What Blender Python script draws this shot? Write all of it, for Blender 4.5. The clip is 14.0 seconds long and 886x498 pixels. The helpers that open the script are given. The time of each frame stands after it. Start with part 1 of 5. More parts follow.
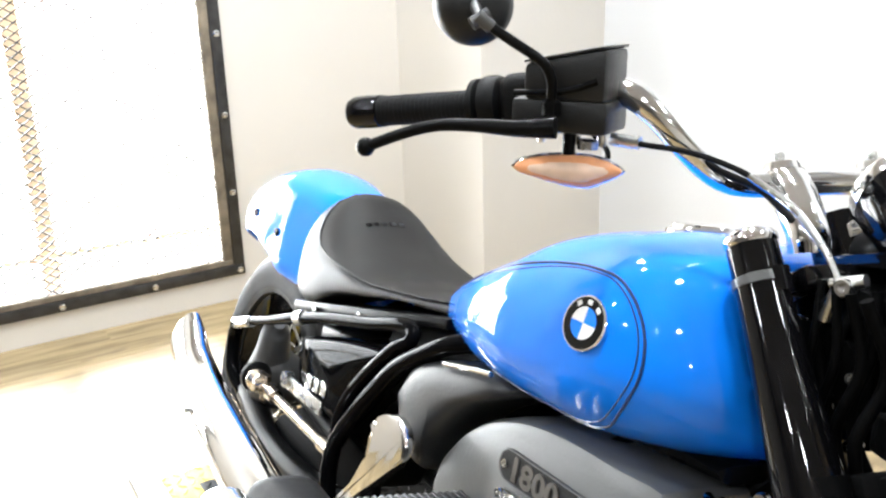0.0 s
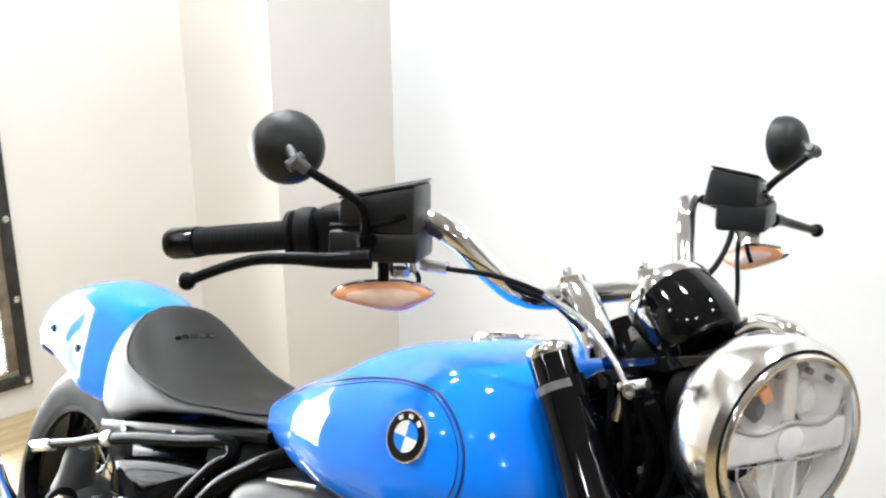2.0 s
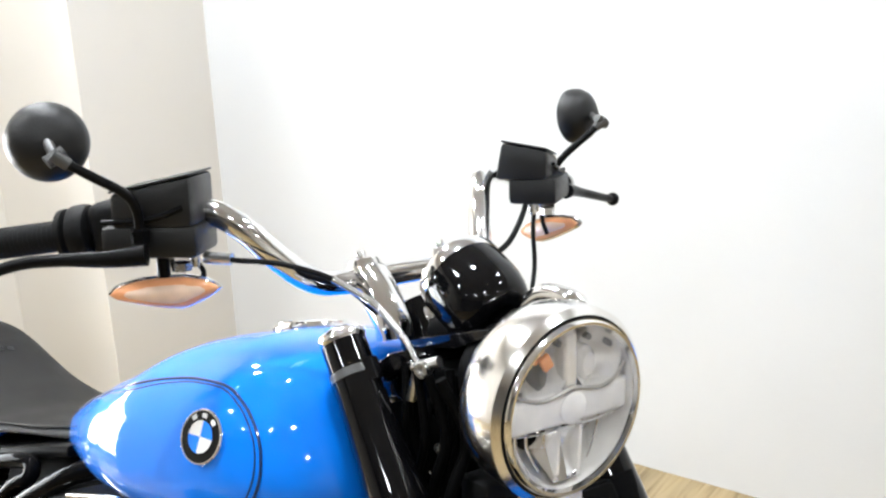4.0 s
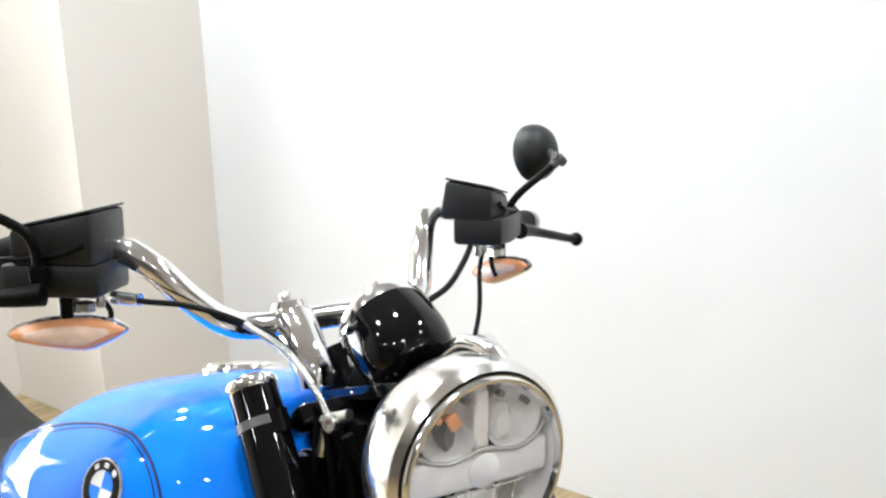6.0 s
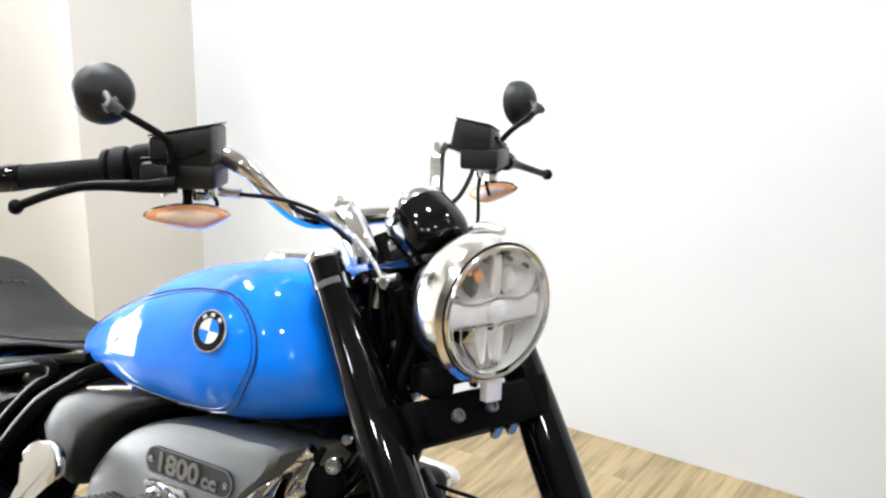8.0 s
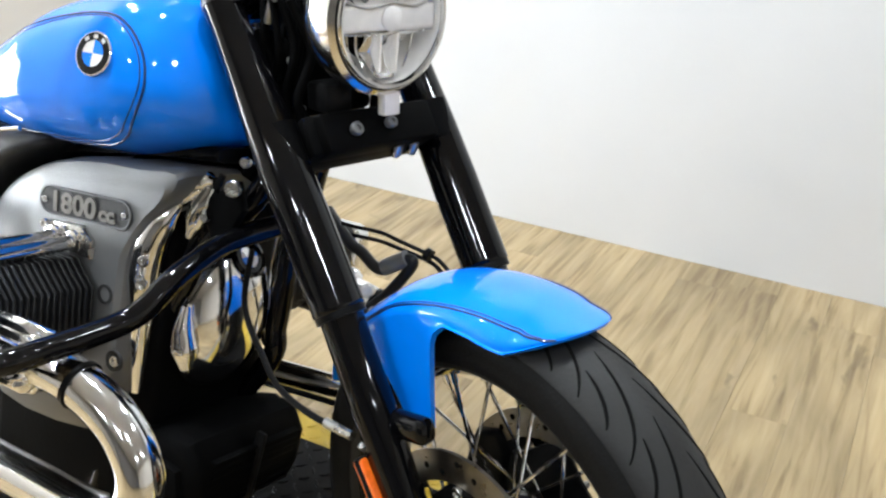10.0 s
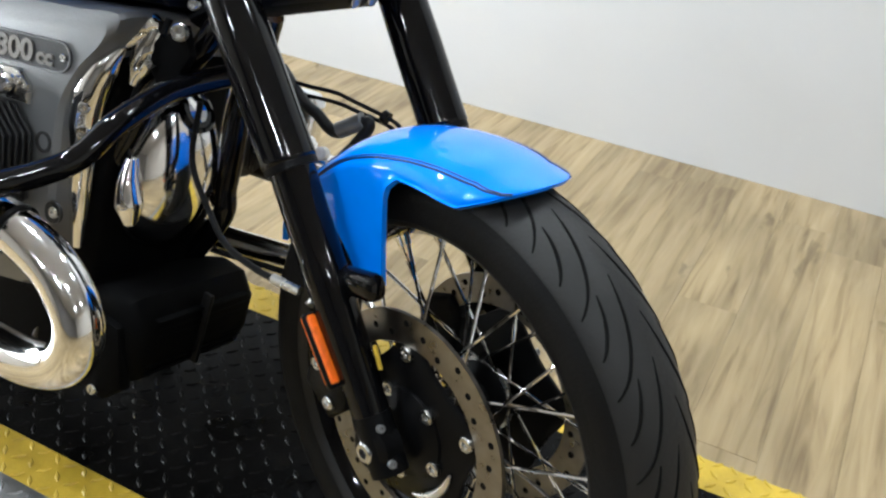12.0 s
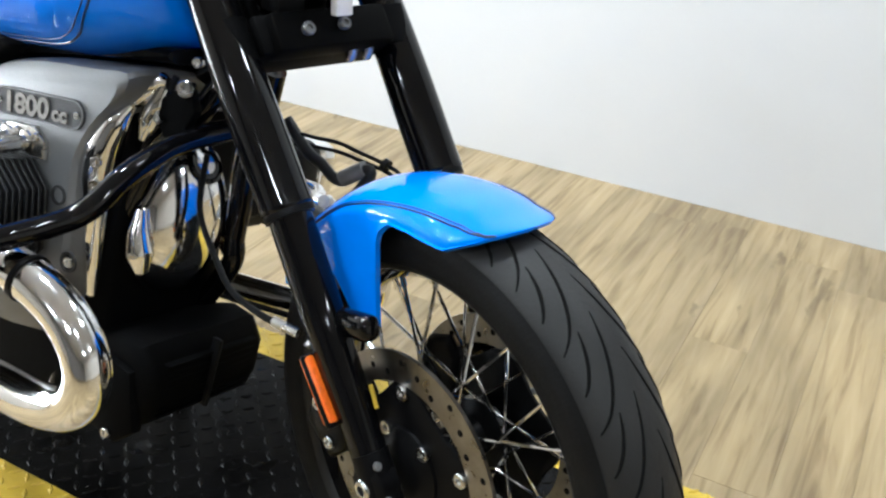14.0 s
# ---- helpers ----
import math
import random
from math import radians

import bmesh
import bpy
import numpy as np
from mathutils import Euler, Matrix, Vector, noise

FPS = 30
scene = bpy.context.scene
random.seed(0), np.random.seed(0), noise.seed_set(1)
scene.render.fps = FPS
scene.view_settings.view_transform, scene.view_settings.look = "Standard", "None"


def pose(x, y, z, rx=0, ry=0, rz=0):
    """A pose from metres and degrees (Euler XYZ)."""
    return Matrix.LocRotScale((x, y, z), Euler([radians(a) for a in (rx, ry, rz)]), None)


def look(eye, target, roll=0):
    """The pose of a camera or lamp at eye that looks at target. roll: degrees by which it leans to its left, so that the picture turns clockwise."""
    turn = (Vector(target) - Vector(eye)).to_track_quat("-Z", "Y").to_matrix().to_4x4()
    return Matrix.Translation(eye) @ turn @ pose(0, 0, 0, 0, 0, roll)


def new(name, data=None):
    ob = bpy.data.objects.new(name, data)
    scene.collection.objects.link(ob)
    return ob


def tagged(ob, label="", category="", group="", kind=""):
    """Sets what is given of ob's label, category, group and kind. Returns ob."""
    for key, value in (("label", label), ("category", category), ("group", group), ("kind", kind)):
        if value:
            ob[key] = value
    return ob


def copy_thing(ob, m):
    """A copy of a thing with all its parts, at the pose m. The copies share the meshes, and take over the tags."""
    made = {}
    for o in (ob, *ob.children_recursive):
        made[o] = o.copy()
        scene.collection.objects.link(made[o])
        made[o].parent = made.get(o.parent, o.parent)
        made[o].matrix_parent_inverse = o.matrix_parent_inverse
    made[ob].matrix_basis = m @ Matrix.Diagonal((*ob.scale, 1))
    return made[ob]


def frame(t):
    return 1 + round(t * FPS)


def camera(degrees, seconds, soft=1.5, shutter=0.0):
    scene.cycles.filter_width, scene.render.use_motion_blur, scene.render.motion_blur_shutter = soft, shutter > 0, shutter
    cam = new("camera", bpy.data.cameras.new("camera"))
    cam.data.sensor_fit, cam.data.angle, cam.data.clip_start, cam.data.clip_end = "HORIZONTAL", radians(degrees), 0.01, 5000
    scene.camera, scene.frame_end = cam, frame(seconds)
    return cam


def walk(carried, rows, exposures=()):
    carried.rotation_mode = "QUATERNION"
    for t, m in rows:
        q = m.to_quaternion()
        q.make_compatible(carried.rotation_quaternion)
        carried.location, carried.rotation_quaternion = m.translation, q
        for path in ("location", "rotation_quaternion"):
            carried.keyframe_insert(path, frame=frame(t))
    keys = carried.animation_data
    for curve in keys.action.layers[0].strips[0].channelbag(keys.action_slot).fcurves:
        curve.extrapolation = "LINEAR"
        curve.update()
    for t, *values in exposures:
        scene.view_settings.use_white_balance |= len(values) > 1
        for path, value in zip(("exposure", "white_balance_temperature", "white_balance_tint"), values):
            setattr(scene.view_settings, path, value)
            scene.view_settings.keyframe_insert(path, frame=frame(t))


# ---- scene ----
cam = camera(50.8, 14.0, soft=2.4)
PATH = [
    (0, (0.054, -0.494, 1.220), (-1.564, 0.484, 0.569), -1.64),
    (0.5, (0.091, -0.544, 1.281), (-1.542, 0.482, 0.754), -1.36),
    (1, (0.078, -0.570, 1.295), (-1.456, 0.609, 0.789), -0.76),
    (1.5, (0.071, -0.554, 1.295), (-1.359, 0.755, 0.804), -0.79),
    (2, (0.076, -0.541, 1.287), (-1.306, 0.813, 0.780), -0.93),
    (2.5, (0.087, -0.528, 1.275), (-1.221, 0.882, 0.725), -1.16),
    (3, (0.097, -0.516, 1.271), (-1.167, 0.928, 0.706), -2.17),
    (3.5, (0.108, -0.501, 1.273), (-1.098, 0.995, 0.719), -2.54),
    (4, (0.115, -0.487, 1.279), (-1.022, 1.066, 0.735), -2.17),
    (6.5, (0.191, -0.373, 1.277), (-1.023, 1.147, 0.812), -1.85),
    (7, (0.228, -0.404, 1.275), (-1.031, 1.088, 0.838), -3.18),
    (7.5, (0.252, -0.582, 1.290), (-0.900, 0.987, 0.830), -1.79),
    (8, (0.280, -0.717, 1.283), (-0.787, 0.887, 0.743), 1.17),
    (8.5, (0.309, -0.750, 1.255), (-0.685, 0.872, 0.638), 1.69),
    (9, (0.322, -0.753, 1.215), (-0.568, 0.891, 0.503), 0.51),
    (9.2, (0.323, -0.748, 1.194), (-0.546, 0.883, 0.429), 0.73),
    (11.5, (0.325, -0.737, 1.099), (-0.461, 0.829, 0.134), 4.1),
    (12, (0.329, -0.732, 1.079), (-0.386, 0.819, 0.037), 5.2),
    (12.5, (0.326, -0.739, 1.081), (-0.397, 0.821, 0.060), 5.4),
    (13, (0.339, -0.744, 1.080), (-0.345, 0.836, 0.062), 6.4),
    (13.5, (0.353, -0.758, 1.074), (-0.331, 0.812, 0.040), 7.2),
    (14, (0.384, -0.743, 1.096), (-0.418, 0.818, 0.137), 3.0),
]
EXPOSURES = [(0, 0.2, 6000, 7), (0.5, 0.13, 6000, 8), (2, 0.1, 6000, 7), (4, 0.1, 6000, 7), (6.5, 0.02, 6000, 7), (7.5, 0.1, 6000, 7), (9, 0.15, 5900, 7), (11.5, 0.0, 5750, 5), (13, -0.05, 5700, 5), (14, 0.14, 5650, 5)]
walk(cam, [(t, look(eye, target, roll)) for t, eye, target, roll in PATH], EXPOSURES)

# ---- world and large lights ----
sky = bpy.data.worlds.new("sky")
scene.world = sky
sky.use_nodes = True
sky_tex = sky.node_tree.nodes.new("ShaderNodeTexSky")
sky_tex.sky_type, sky_tex.sun_disc = "NISHITA", False
sky_tex.sun_elevation, sky_tex.sun_rotation = radians(40), radians(200)
sky.node_tree.links.new(sky_tex.outputs[0], sky.node_tree.nodes["Background"].inputs[0])
sky.node_tree.nodes["Background"].inputs[1].default_value = 0.12

CEILING = 2.95
# the last two are added lamps that brighten the unseen front wall
LAMP_SPOTS = [(-2.35, 0.75, 1), (-1.9, 0.3, 1.1), (-0.7, 0.15, 1.25), (0.45, 1.1, 0.65), (1.3, 0.65, 0.35), (-1.7, -0.95, 0.9), (-2.0, -2.1, 0.8), (1.1, -1.6, 0.6), (0.2, -2.75, 0.7), (-1.2, -3.6, 0.6), (2.6, -2.6, 0.4), (3.2, -0.4, 0.5)]
LAMP_POWER = 30
DAYLIGHT = 2.2
WINDOW_POWER = 164
for x, y, dim in LAMP_SPOTS:
    light = bpy.data.lights.new("downlight_bulb", "AREA")
    light.shape, light.size, light.energy, light.color = "DISK", 0.15, LAMP_POWER * dim, (1, 0.985, 0.965)
    new("downlight_bulb", light).matrix_world = pose(x, y, CEILING - 0.03)

day_light = bpy.data.lights.new("window_daylight", "AREA")
day_light.shape, day_light.size, day_light.size_y, day_light.energy, day_light.color = "RECTANGLE", 1.12, 1.60, WINDOW_POWER, (1, 0.99, 0.97)
new("window_daylight", day_light).matrix_world = pose(-3.20, -0.317, 0.675, 0, -90, 0)


# ---- materials ----
def material(name, color, rough=0.5, metal=0.0, coat=0.0, noise_scale=0.0, vary=0.0, bump=0.0, bump_scale=200.0, rough_vary=0.0, spec=0.5, random_vary=0.0, ior=1.5):
    """Principled surface; colour drifts with a broad noise and between objects, and a fine noise gives relief."""
    mat = bpy.data.materials.new(name)
    mat.use_nodes = True
    nodes, links = mat.node_tree.nodes, mat.node_tree.links
    b = nodes["Principled BSDF"]
    b.inputs["Base Color"].default_value = (*color, 1)
    b.inputs["Roughness"].default_value, b.inputs["Metallic"].default_value = rough, metal
    b.inputs["Coat Weight"].default_value, b.inputs["Coat Roughness"].default_value = coat, 0.03
    b.inputs["Specular IOR Level"].default_value, b.inputs["IOR"].default_value = spec, ior
    coords = nodes.new("ShaderNodeTexCoord")
    if vary or rough_vary or random_vary:
        tex = nodes.new("ShaderNodeTexNoise")
        tex.inputs["Scale"].default_value, tex.inputs["Detail"].default_value = noise_scale or 8, 6
        links.new(coords.outputs["Object"], tex.inputs["Vector"])
        value = tex.outputs["Fac"]
        if random_vary:
            info, add = nodes.new("ShaderNodeObjectInfo"), nodes.new("ShaderNodeMath")
            add.operation = "MULTIPLY_ADD"
            add.inputs[1].default_value = random_vary
            links.new(info.outputs["Random"], add.inputs[0])
            links.new(value, add.inputs[2])
            value = add.outputs[0]
        ramp = nodes.new("ShaderNodeMapRange")
        ramp.inputs["From Min"].default_value, ramp.inputs["From Max"].default_value = 0.3, 0.7 + random_vary
        ramp.inputs["To Min"].default_value, ramp.inputs["To Max"].default_value = 1 - vary, 1 + vary
        links.new(value, ramp.inputs["Value"])
        mul = nodes.new("ShaderNodeVectorMath")
        mul.operation = "SCALE"
        mul.inputs[0].default_value = color
        links.new(ramp.outputs[0], mul.inputs["Scale"])
        links.new(mul.outputs[0], b.inputs["Base Color"])
        if rough_vary:
            rr = nodes.new("ShaderNodeMapRange")
            rr.inputs["From Min"].default_value, rr.inputs["From Max"].default_value = 0.3, 0.7
            rr.inputs["To Min"].default_value, rr.inputs["To Max"].default_value = max(0.02, rough - rough_vary), rough + rough_vary
            links.new(tex.outputs["Fac"], rr.inputs["Value"])
            links.new(rr.outputs[0], b.inputs["Roughness"])
    if bump:
        fine, relief = nodes.new("ShaderNodeTexNoise"), nodes.new("ShaderNodeBump")
        fine.inputs["Scale"].default_value, fine.inputs["Detail"].default_value = bump_scale, 4
        relief.inputs["Strength"].default_value, relief.inputs["Distance"].default_value = bump, 0.002
        links.new(coords.outputs["Object"], fine.inputs["Vector"])
        links.new(fine.outputs["Fac"], relief.inputs["Height"])
        links.new(relief.outputs[0], b.inputs["Normal"])
    return mat


BLUE = material("blue_paint", (0.013, 0.212, 0.93), 0.6, 0.0, 1.0, 30, 0.04, spec=0.04)
STRIPE = material("dark_blue_stripe", (0.003, 0.018, 0.085), 0.4, 0, 0.4)
BLACK = material("gloss_black_paint", (0.0025, 0.0025, 0.003), 0.05, 0, 0.0, 20, 0.2, rough_vary=0.02, ior=1.37)
FRAME_BLACK = material("black_frame_enamel", (0.0022, 0.0022, 0.0026), 0.05, ior=1.085)
SATIN = material("satin_black_metal", (0.004, 0.004, 0.0043), 0.33, 0.0, 0.0, 15, 0.25, 0.15, 300, 0.08, ior=1.18)
MATTE = material("dull_black_coating", (0.0022, 0.0022, 0.0023), 0.6, 0, 0, 15, 0.2, 0.2, 300, ior=1.12)
PLASTIC = material("textured_black_plastic", (0.006, 0.006, 0.0063), 0.45, 0, 0, 25, 0.2, 0.35, 500, 0.06, ior=1.2)
JOINT_GREY = material("grey_joint_metal", (0.09, 0.09, 0.09), 0.35, 0.4, 0, 25, 0.2)
SHELL = material("moulded_black_shell", (0.009, 0.009, 0.0094), 0.4, 0, 0, 25, 0.2, 0.25, 500, 0.05, ior=1.42)
RUBBER = material("black_rubber", (0.007, 0.007, 0.0073), 0.6, 0, 0, 12, 0.25, 0.3, 260, 0.08, ior=1.2)
TYRE = material("tyre_rubber", (0.016, 0.0157, 0.0153), 0.5, 0, 0, 9, 0.25, 0.25, 180, 0.08, ior=1.36)
LEATHER = material("grey_black_leather", (0.017, 0.017, 0.0174), 0.46, 0, 0, 20, 0.15, 0.5, 420, 0.05, ior=1.37)
LEATHER_TOP = material("dark_seat_panel", (0.0105, 0.0100, 0.0096), 0.52, 0, 0, 20, 0.15, 0.4, 500, 0.05, ior=1.29)
CHROME = material("chrome", (0.86, 0.86, 0.86), 0.085, 1.0, 0, 14, 0.03, rough_vary=0.03)
SATIN_CHROME = material("satin_chrome", (0.86, 0.84, 0.81), 0.17, 1.0, 0, 14, 0.03, rough_vary=0.03)
DULL = material("dull_grey_metal", (0.22, 0.22, 0.22), 0.35, 0.3, 0, 40, 0.1)
LETTER = material("dull_pewter", (0.17, 0.16, 0.145), 0.4, 0.6, 0, 60, 0.2)
NICKEL = material("nickel_shaft", (0.62, 0.55, 0.47), 0.2, 1.0, 0, 14, 0.1, rough_vary=0.05)
STEEL = material("brushed_steel", (0.66, 0.66, 0.65), 0.27, 1.0, 0, 30, 0.12, 0.1, 300, 0.08)
DISC = material("brake_disc_steel", (0.27, 0.25, 0.22), 0.33, 1.0, 0, 60, 0.15, 0.15, 400, 0.08)
CASE = material("grey_cast_engine_paint", (0.175, 0.178, 0.182), 0.42, 0.5, 0.1, 10, 0.1, 0.25, 320, 0.06)
CASE_DARK = material("dark_grey_cast_metal", (0.026, 0.026, 0.0265), 0.42, 0.0, 0, 10, 0.15, 0.3, 300, 0.06, ior=1.36)
DRIVE_GREY = material("grey_cast_drive_paint", (0.055, 0.056, 0.058), 0.42, 0.0, 0, 10, 0.12, 0.25, 300, 0.06, ior=1.4)
ORANGE = material("orange_lens", (0.86, 0.40, 0.19), 0.18, 0, 0.6, 40, 0.12)
ORANGE_PALE = material("pale_lens_core", (0.86, 0.63, 0.48), 0.2, 0, 0.6, 60, 0.1)
REFLECTOR = material("orange_reflector", (0.9, 0.16, 0.01), 0.15, 0, 0.8, 90, 0.25, 0.4, 500)
WHITE_ENAMEL = material("white_enamel", (0.8, 0.8, 0.8), 0.2, 0, 1.0)
YELLOW = material("worn_yellow_paint", (0.52, 0.36, 0.03), 0.42, 0, 0, 14, 0.25, 0.3, 160, 0.1)
PLATE = material("black_tread_plate", (0.0042, 0.004, 0.0038), 0.32, 0.0, 0, 9, 0.45, 0.3, 150, 0.10, ior=1.16)
BARE_PLATE = material("bare_steel_tread_plate", (0.26, 0.26, 0.26), 0.38, 0.7, 0, 12, 0.3, 0.3, 150, 0.1)
WALL = material("off_white_wall_paint", (0.61, 0.61, 0.608), 0.55, 0, 0, 1.3, 0.025, 0.25, 90, 0.06)
WALL_WARM = material("cream_wall_paint", (0.64, 0.606, 0.55), 0.55, 0, 0, 1.3, 0.03, 0.25, 90, 0.06)
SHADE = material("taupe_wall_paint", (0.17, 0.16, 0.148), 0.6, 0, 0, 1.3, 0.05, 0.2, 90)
CEIL = material("ceiling_paint", (0.46, 0.452, 0.44), 0.7, 0, 0, 2, 0.03, 0.2, 60)
FRAME_STEEL = material("dark_bare_steel", (0.050, 0.048, 0.046), 0.45, 0.6, 0, 22, 0.35, 0.3, 140, 0.1)
BATTEN = material("weathered_batten", (0.17, 0.14, 0.10), 0.65, 0, 0, 18, 0.5, 0.5, 90, 0.1)
MULLION = material("pale_pine", (0.93, 0.70, 0.46), 0.5, 0, 0, 12, 0.2, 0.2, 120)
CLEAR = bpy.data.materials.new("clear_lens_glass")
CLEAR.use_nodes = True
_g = CLEAR.node_tree.nodes["Principled BSDF"]
_g.inputs["Base Color"].default_value, _g.inputs["Roughness"].default_value = (1, 1, 1, 1), 0.0
_g.inputs["Transmission Weight"].default_value, _g.inputs["IOR"].default_value = 1.0, 1.2
MIRROR = material("mirror_glass", (0.9, 0.9, 0.9), 0.01, 1.0)


def glow(name, color, strength):
    mat = bpy.data.materials.new(name)
    mat.use_nodes = True
    b = mat.node_tree.nodes["Principled BSDF"]
    b.inputs["Base Color"].default_value = (*color, 1)
    b.inputs["Emission Color"].default_value, b.inputs["Emission Strength"].default_value = (*color, 1), strength
    return mat


DAY = glow("daylight_outside", (1.0, 0.98, 0.95), DAYLIGHT)
BULB = glow("lamp_diffuser", (1.0, 0.985, 0.965), 12)


def plank_material():
    """Grey-beige vinyl plank: grain stretched along the board, dark smudges and knots, tone by board."""
    mat = bpy.data.materials.new("grey_beige_plank")
    mat.use_nodes = True
    nodes, links = mat.node_tree.nodes, mat.node_tree.links
    b = nodes["Principled BSDF"]
    b.inputs["Roughness"].default_value = 0.27
    geo, info = nodes.new("ShaderNodeNewGeometry"), nodes.new("ShaderNodeObjectInfo")
    shift = nodes.new("ShaderNodeVectorMath")
    shift.operation = "MULTIPLY_ADD"
    shift.inputs[1].default_value, shift.inputs[2].default_value = (7, 13, 5), (0, 0, 0)
    links.new(info.outputs["Random"], shift.inputs[0])
    add = nodes.new("ShaderNodeVectorMath")
    links.new(geo.outputs["Position"], add.inputs[0])
    links.new(shift.outputs[0], add.inputs[1])

    def stretched(scale, detail, sx, sy):
        m = nodes.new("ShaderNodeMapping")
        m.inputs["Scale"].default_value = (sx, sy, 1)
        links.new(add.outputs[0], m.inputs["Vector"])
        n = nodes.new("ShaderNodeTexNoise")
        n.inputs["Scale"].default_value, n.inputs["Detail"].default_value, n.inputs["Distortion"].default_value = scale, detail, 0.6
        links.new(m.outputs[0], n.inputs["Vector"])
        return n.outputs["Fac"]

    grain, smudge, tone = stretched(11, 10, 4.2, 0.30), stretched(2.6, 9, 3.0, 0.6), info.outputs["Random"]
    ramp = nodes.new("ShaderNodeValToRGB")
    ramp.color_ramp.elements[0].position, ramp.color_ramp.elements[0].color = 0.28, (0.205, 0.145, 0.072, 1)
    ramp.color_ramp.elements[1].position, ramp.color_ramp.elements[1].color = 0.70, (0.405, 0.308, 0.168, 1)
    mid = ramp.color_ramp.elements.new(0.46)
    mid.color = (0.330, 0.246, 0.126, 1)
    links.new(grain, ramp.inputs[0])
    dark = nodes.new("ShaderNodeMapRange")
    dark.inputs["From Min"].default_value, dark.inputs["From Max"].default_value = 0.30, 0.62
    dark.inputs["To Min"].default_value, dark.inputs["To Max"].default_value = 0.66, 1.04
    links.new(smudge, dark.inputs["Value"])
    each = nodes.new("ShaderNodeMapRange")
    each.inputs["To Min"].default_value, each.inputs["To Max"].default_value = 0.88, 1.06
    links.new(tone, each.inputs["Value"])
    m1 = nodes.new("ShaderNodeMath")
    m1.operation = "MULTIPLY"
    links.new(dark.outputs[0], m1.inputs[0])
    links.new(each.outputs[0], m1.inputs[1])
    knot = nodes.new("ShaderNodeMapRange")
    knot.inputs["From Min"].default_value, knot.inputs["From Max"].default_value = 0.64, 0.70
    knot.inputs["To Min"].default_value, knot.inputs["To Max"].default_value = 1.0, 0.66
    links.new(stretched(7, 5, 1.9, 0.6), knot.inputs["Value"])
    m2 = nodes.new("ShaderNodeMath")
    m2.operation = "MULTIPLY"
    links.new(knot.outputs[0], m2.inputs[0])
    links.new(m1.outputs[0], m2.inputs[1])
    m1 = m2
    scale = nodes.new("ShaderNodeVectorMath")
    scale.operation = "SCALE"
    links.new(ramp.outputs[0], scale.inputs[0])
    links.new(m1.outputs[0], scale.inputs["Scale"])
    links.new(scale.outputs[0], b.inputs["Base Color"])
    relief = nodes.new("ShaderNodeBump")
    relief.inputs["Strength"].default_value, relief.inputs["Distance"].default_value = 0.2, 0.001
    links.new(grain, relief.inputs["Height"])
    links.new(relief.outputs[0], b.inputs["Normal"])
    return mat


PLANK = plank_material()
JOINT = material("plank_joint", (0.33, 0.27, 0.17), 0.8, 0, 0, 5, 0.2)


# ---- mesh helpers ----
def mesh_of(name, bm, mat, angle=38):
    bmesh.ops.recalc_face_normals(bm, faces=bm.faces)
    me = bpy.data.meshes.new(name)
    bm.to_mesh(me)
    bm.free()
    me.materials.append(mat)
    me.shade_smooth()
    me.set_sharp_from_angle(angle=radians(angle))
    return me


def part(name, bm, mat, parent=None, label="", m=None, angle=38):
    ob = new(name, mesh_of(name, bm, mat, angle))
    ob.parent = parent
    if m is not None:
        ob.matrix_basis = m
    if label:
        tagged(ob, label)
    return ob


def again(ob, m, name=None):
    """The same mesh once more under the same parent, at another pose."""
    twin = new(name or ob.name.split(".")[0], ob.data)
    twin.parent, twin.matrix_basis = ob.parent, m
    return twin


def curve_points(points, per=6):
    """A smooth line through the points."""
    p = [Vector(q) for q in points]
    if len(p) < 3:
        return p
    p = [2 * p[0] - p[1], *p, 2 * p[-1] - p[-2]]
    out = []
    for a, b, c, d in zip(p, p[1:], p[2:], p[3:]):
        for k in range(per):
            t = k / per
            out.append(0.5 * (2 * b + (c - a) * t + (2 * a - 5 * b + 4 * c - d) * t * t + (3 * b - a - 3 * c + d) * t ** 3))
    return out + [p[-2]]


def skin(rings, close=True, caps=True):
    """Quads between rings of points."""
    bm = bmesh.new()
    vs = [[bm.verts.new(q) for q in r] for r in rings]
    n = len(vs[0])
    for a, b in zip(vs, vs[1:]):
        for k in range(n if close else n - 1):
            bm.faces.new((a[k], a[(k + 1) % n], b[(k + 1) % n], b[k]))
    if caps and close:
        bm.faces.new(vs[0][::-1])
        bm.faces.new(vs[-1])
    return bm


def tube(points, r, n=14, per=6, flat=1.0, smooth=True):
    """A pipe along a smooth line; r is one radius or one for each given point; flat squeezes it across its side."""
    pts = curve_points(points, per) if smooth else [Vector(q) for q in points]
    if isinstance(r, (list, tuple)):
        where = np.linspace(0, len(r) - 1, len(pts))
        radii = [float(v) for v in np.interp(where, range(len(r)), r)]
    else:
        radii = [r] * len(pts)
    rings, side = [], None
    for k, p in enumerate(pts):
        d = (pts[min(k + 1, len(pts) - 1)] - pts[max(k - 1, 0)]).normalized()
        if side is None:
            side = d.orthogonal() if abs(d.z) > 0.9 else d.cross(Vector((0, 0, 1)))
        side = (side - d * side.dot(d)).normalized()
        up = d.cross(side)
        rings.append([p + radii[k] * (math.cos(a) * side * flat + math.sin(a) * up) for a in np.linspace(0, 2 * math.pi, n, endpoint=False)])
    return skin(rings)


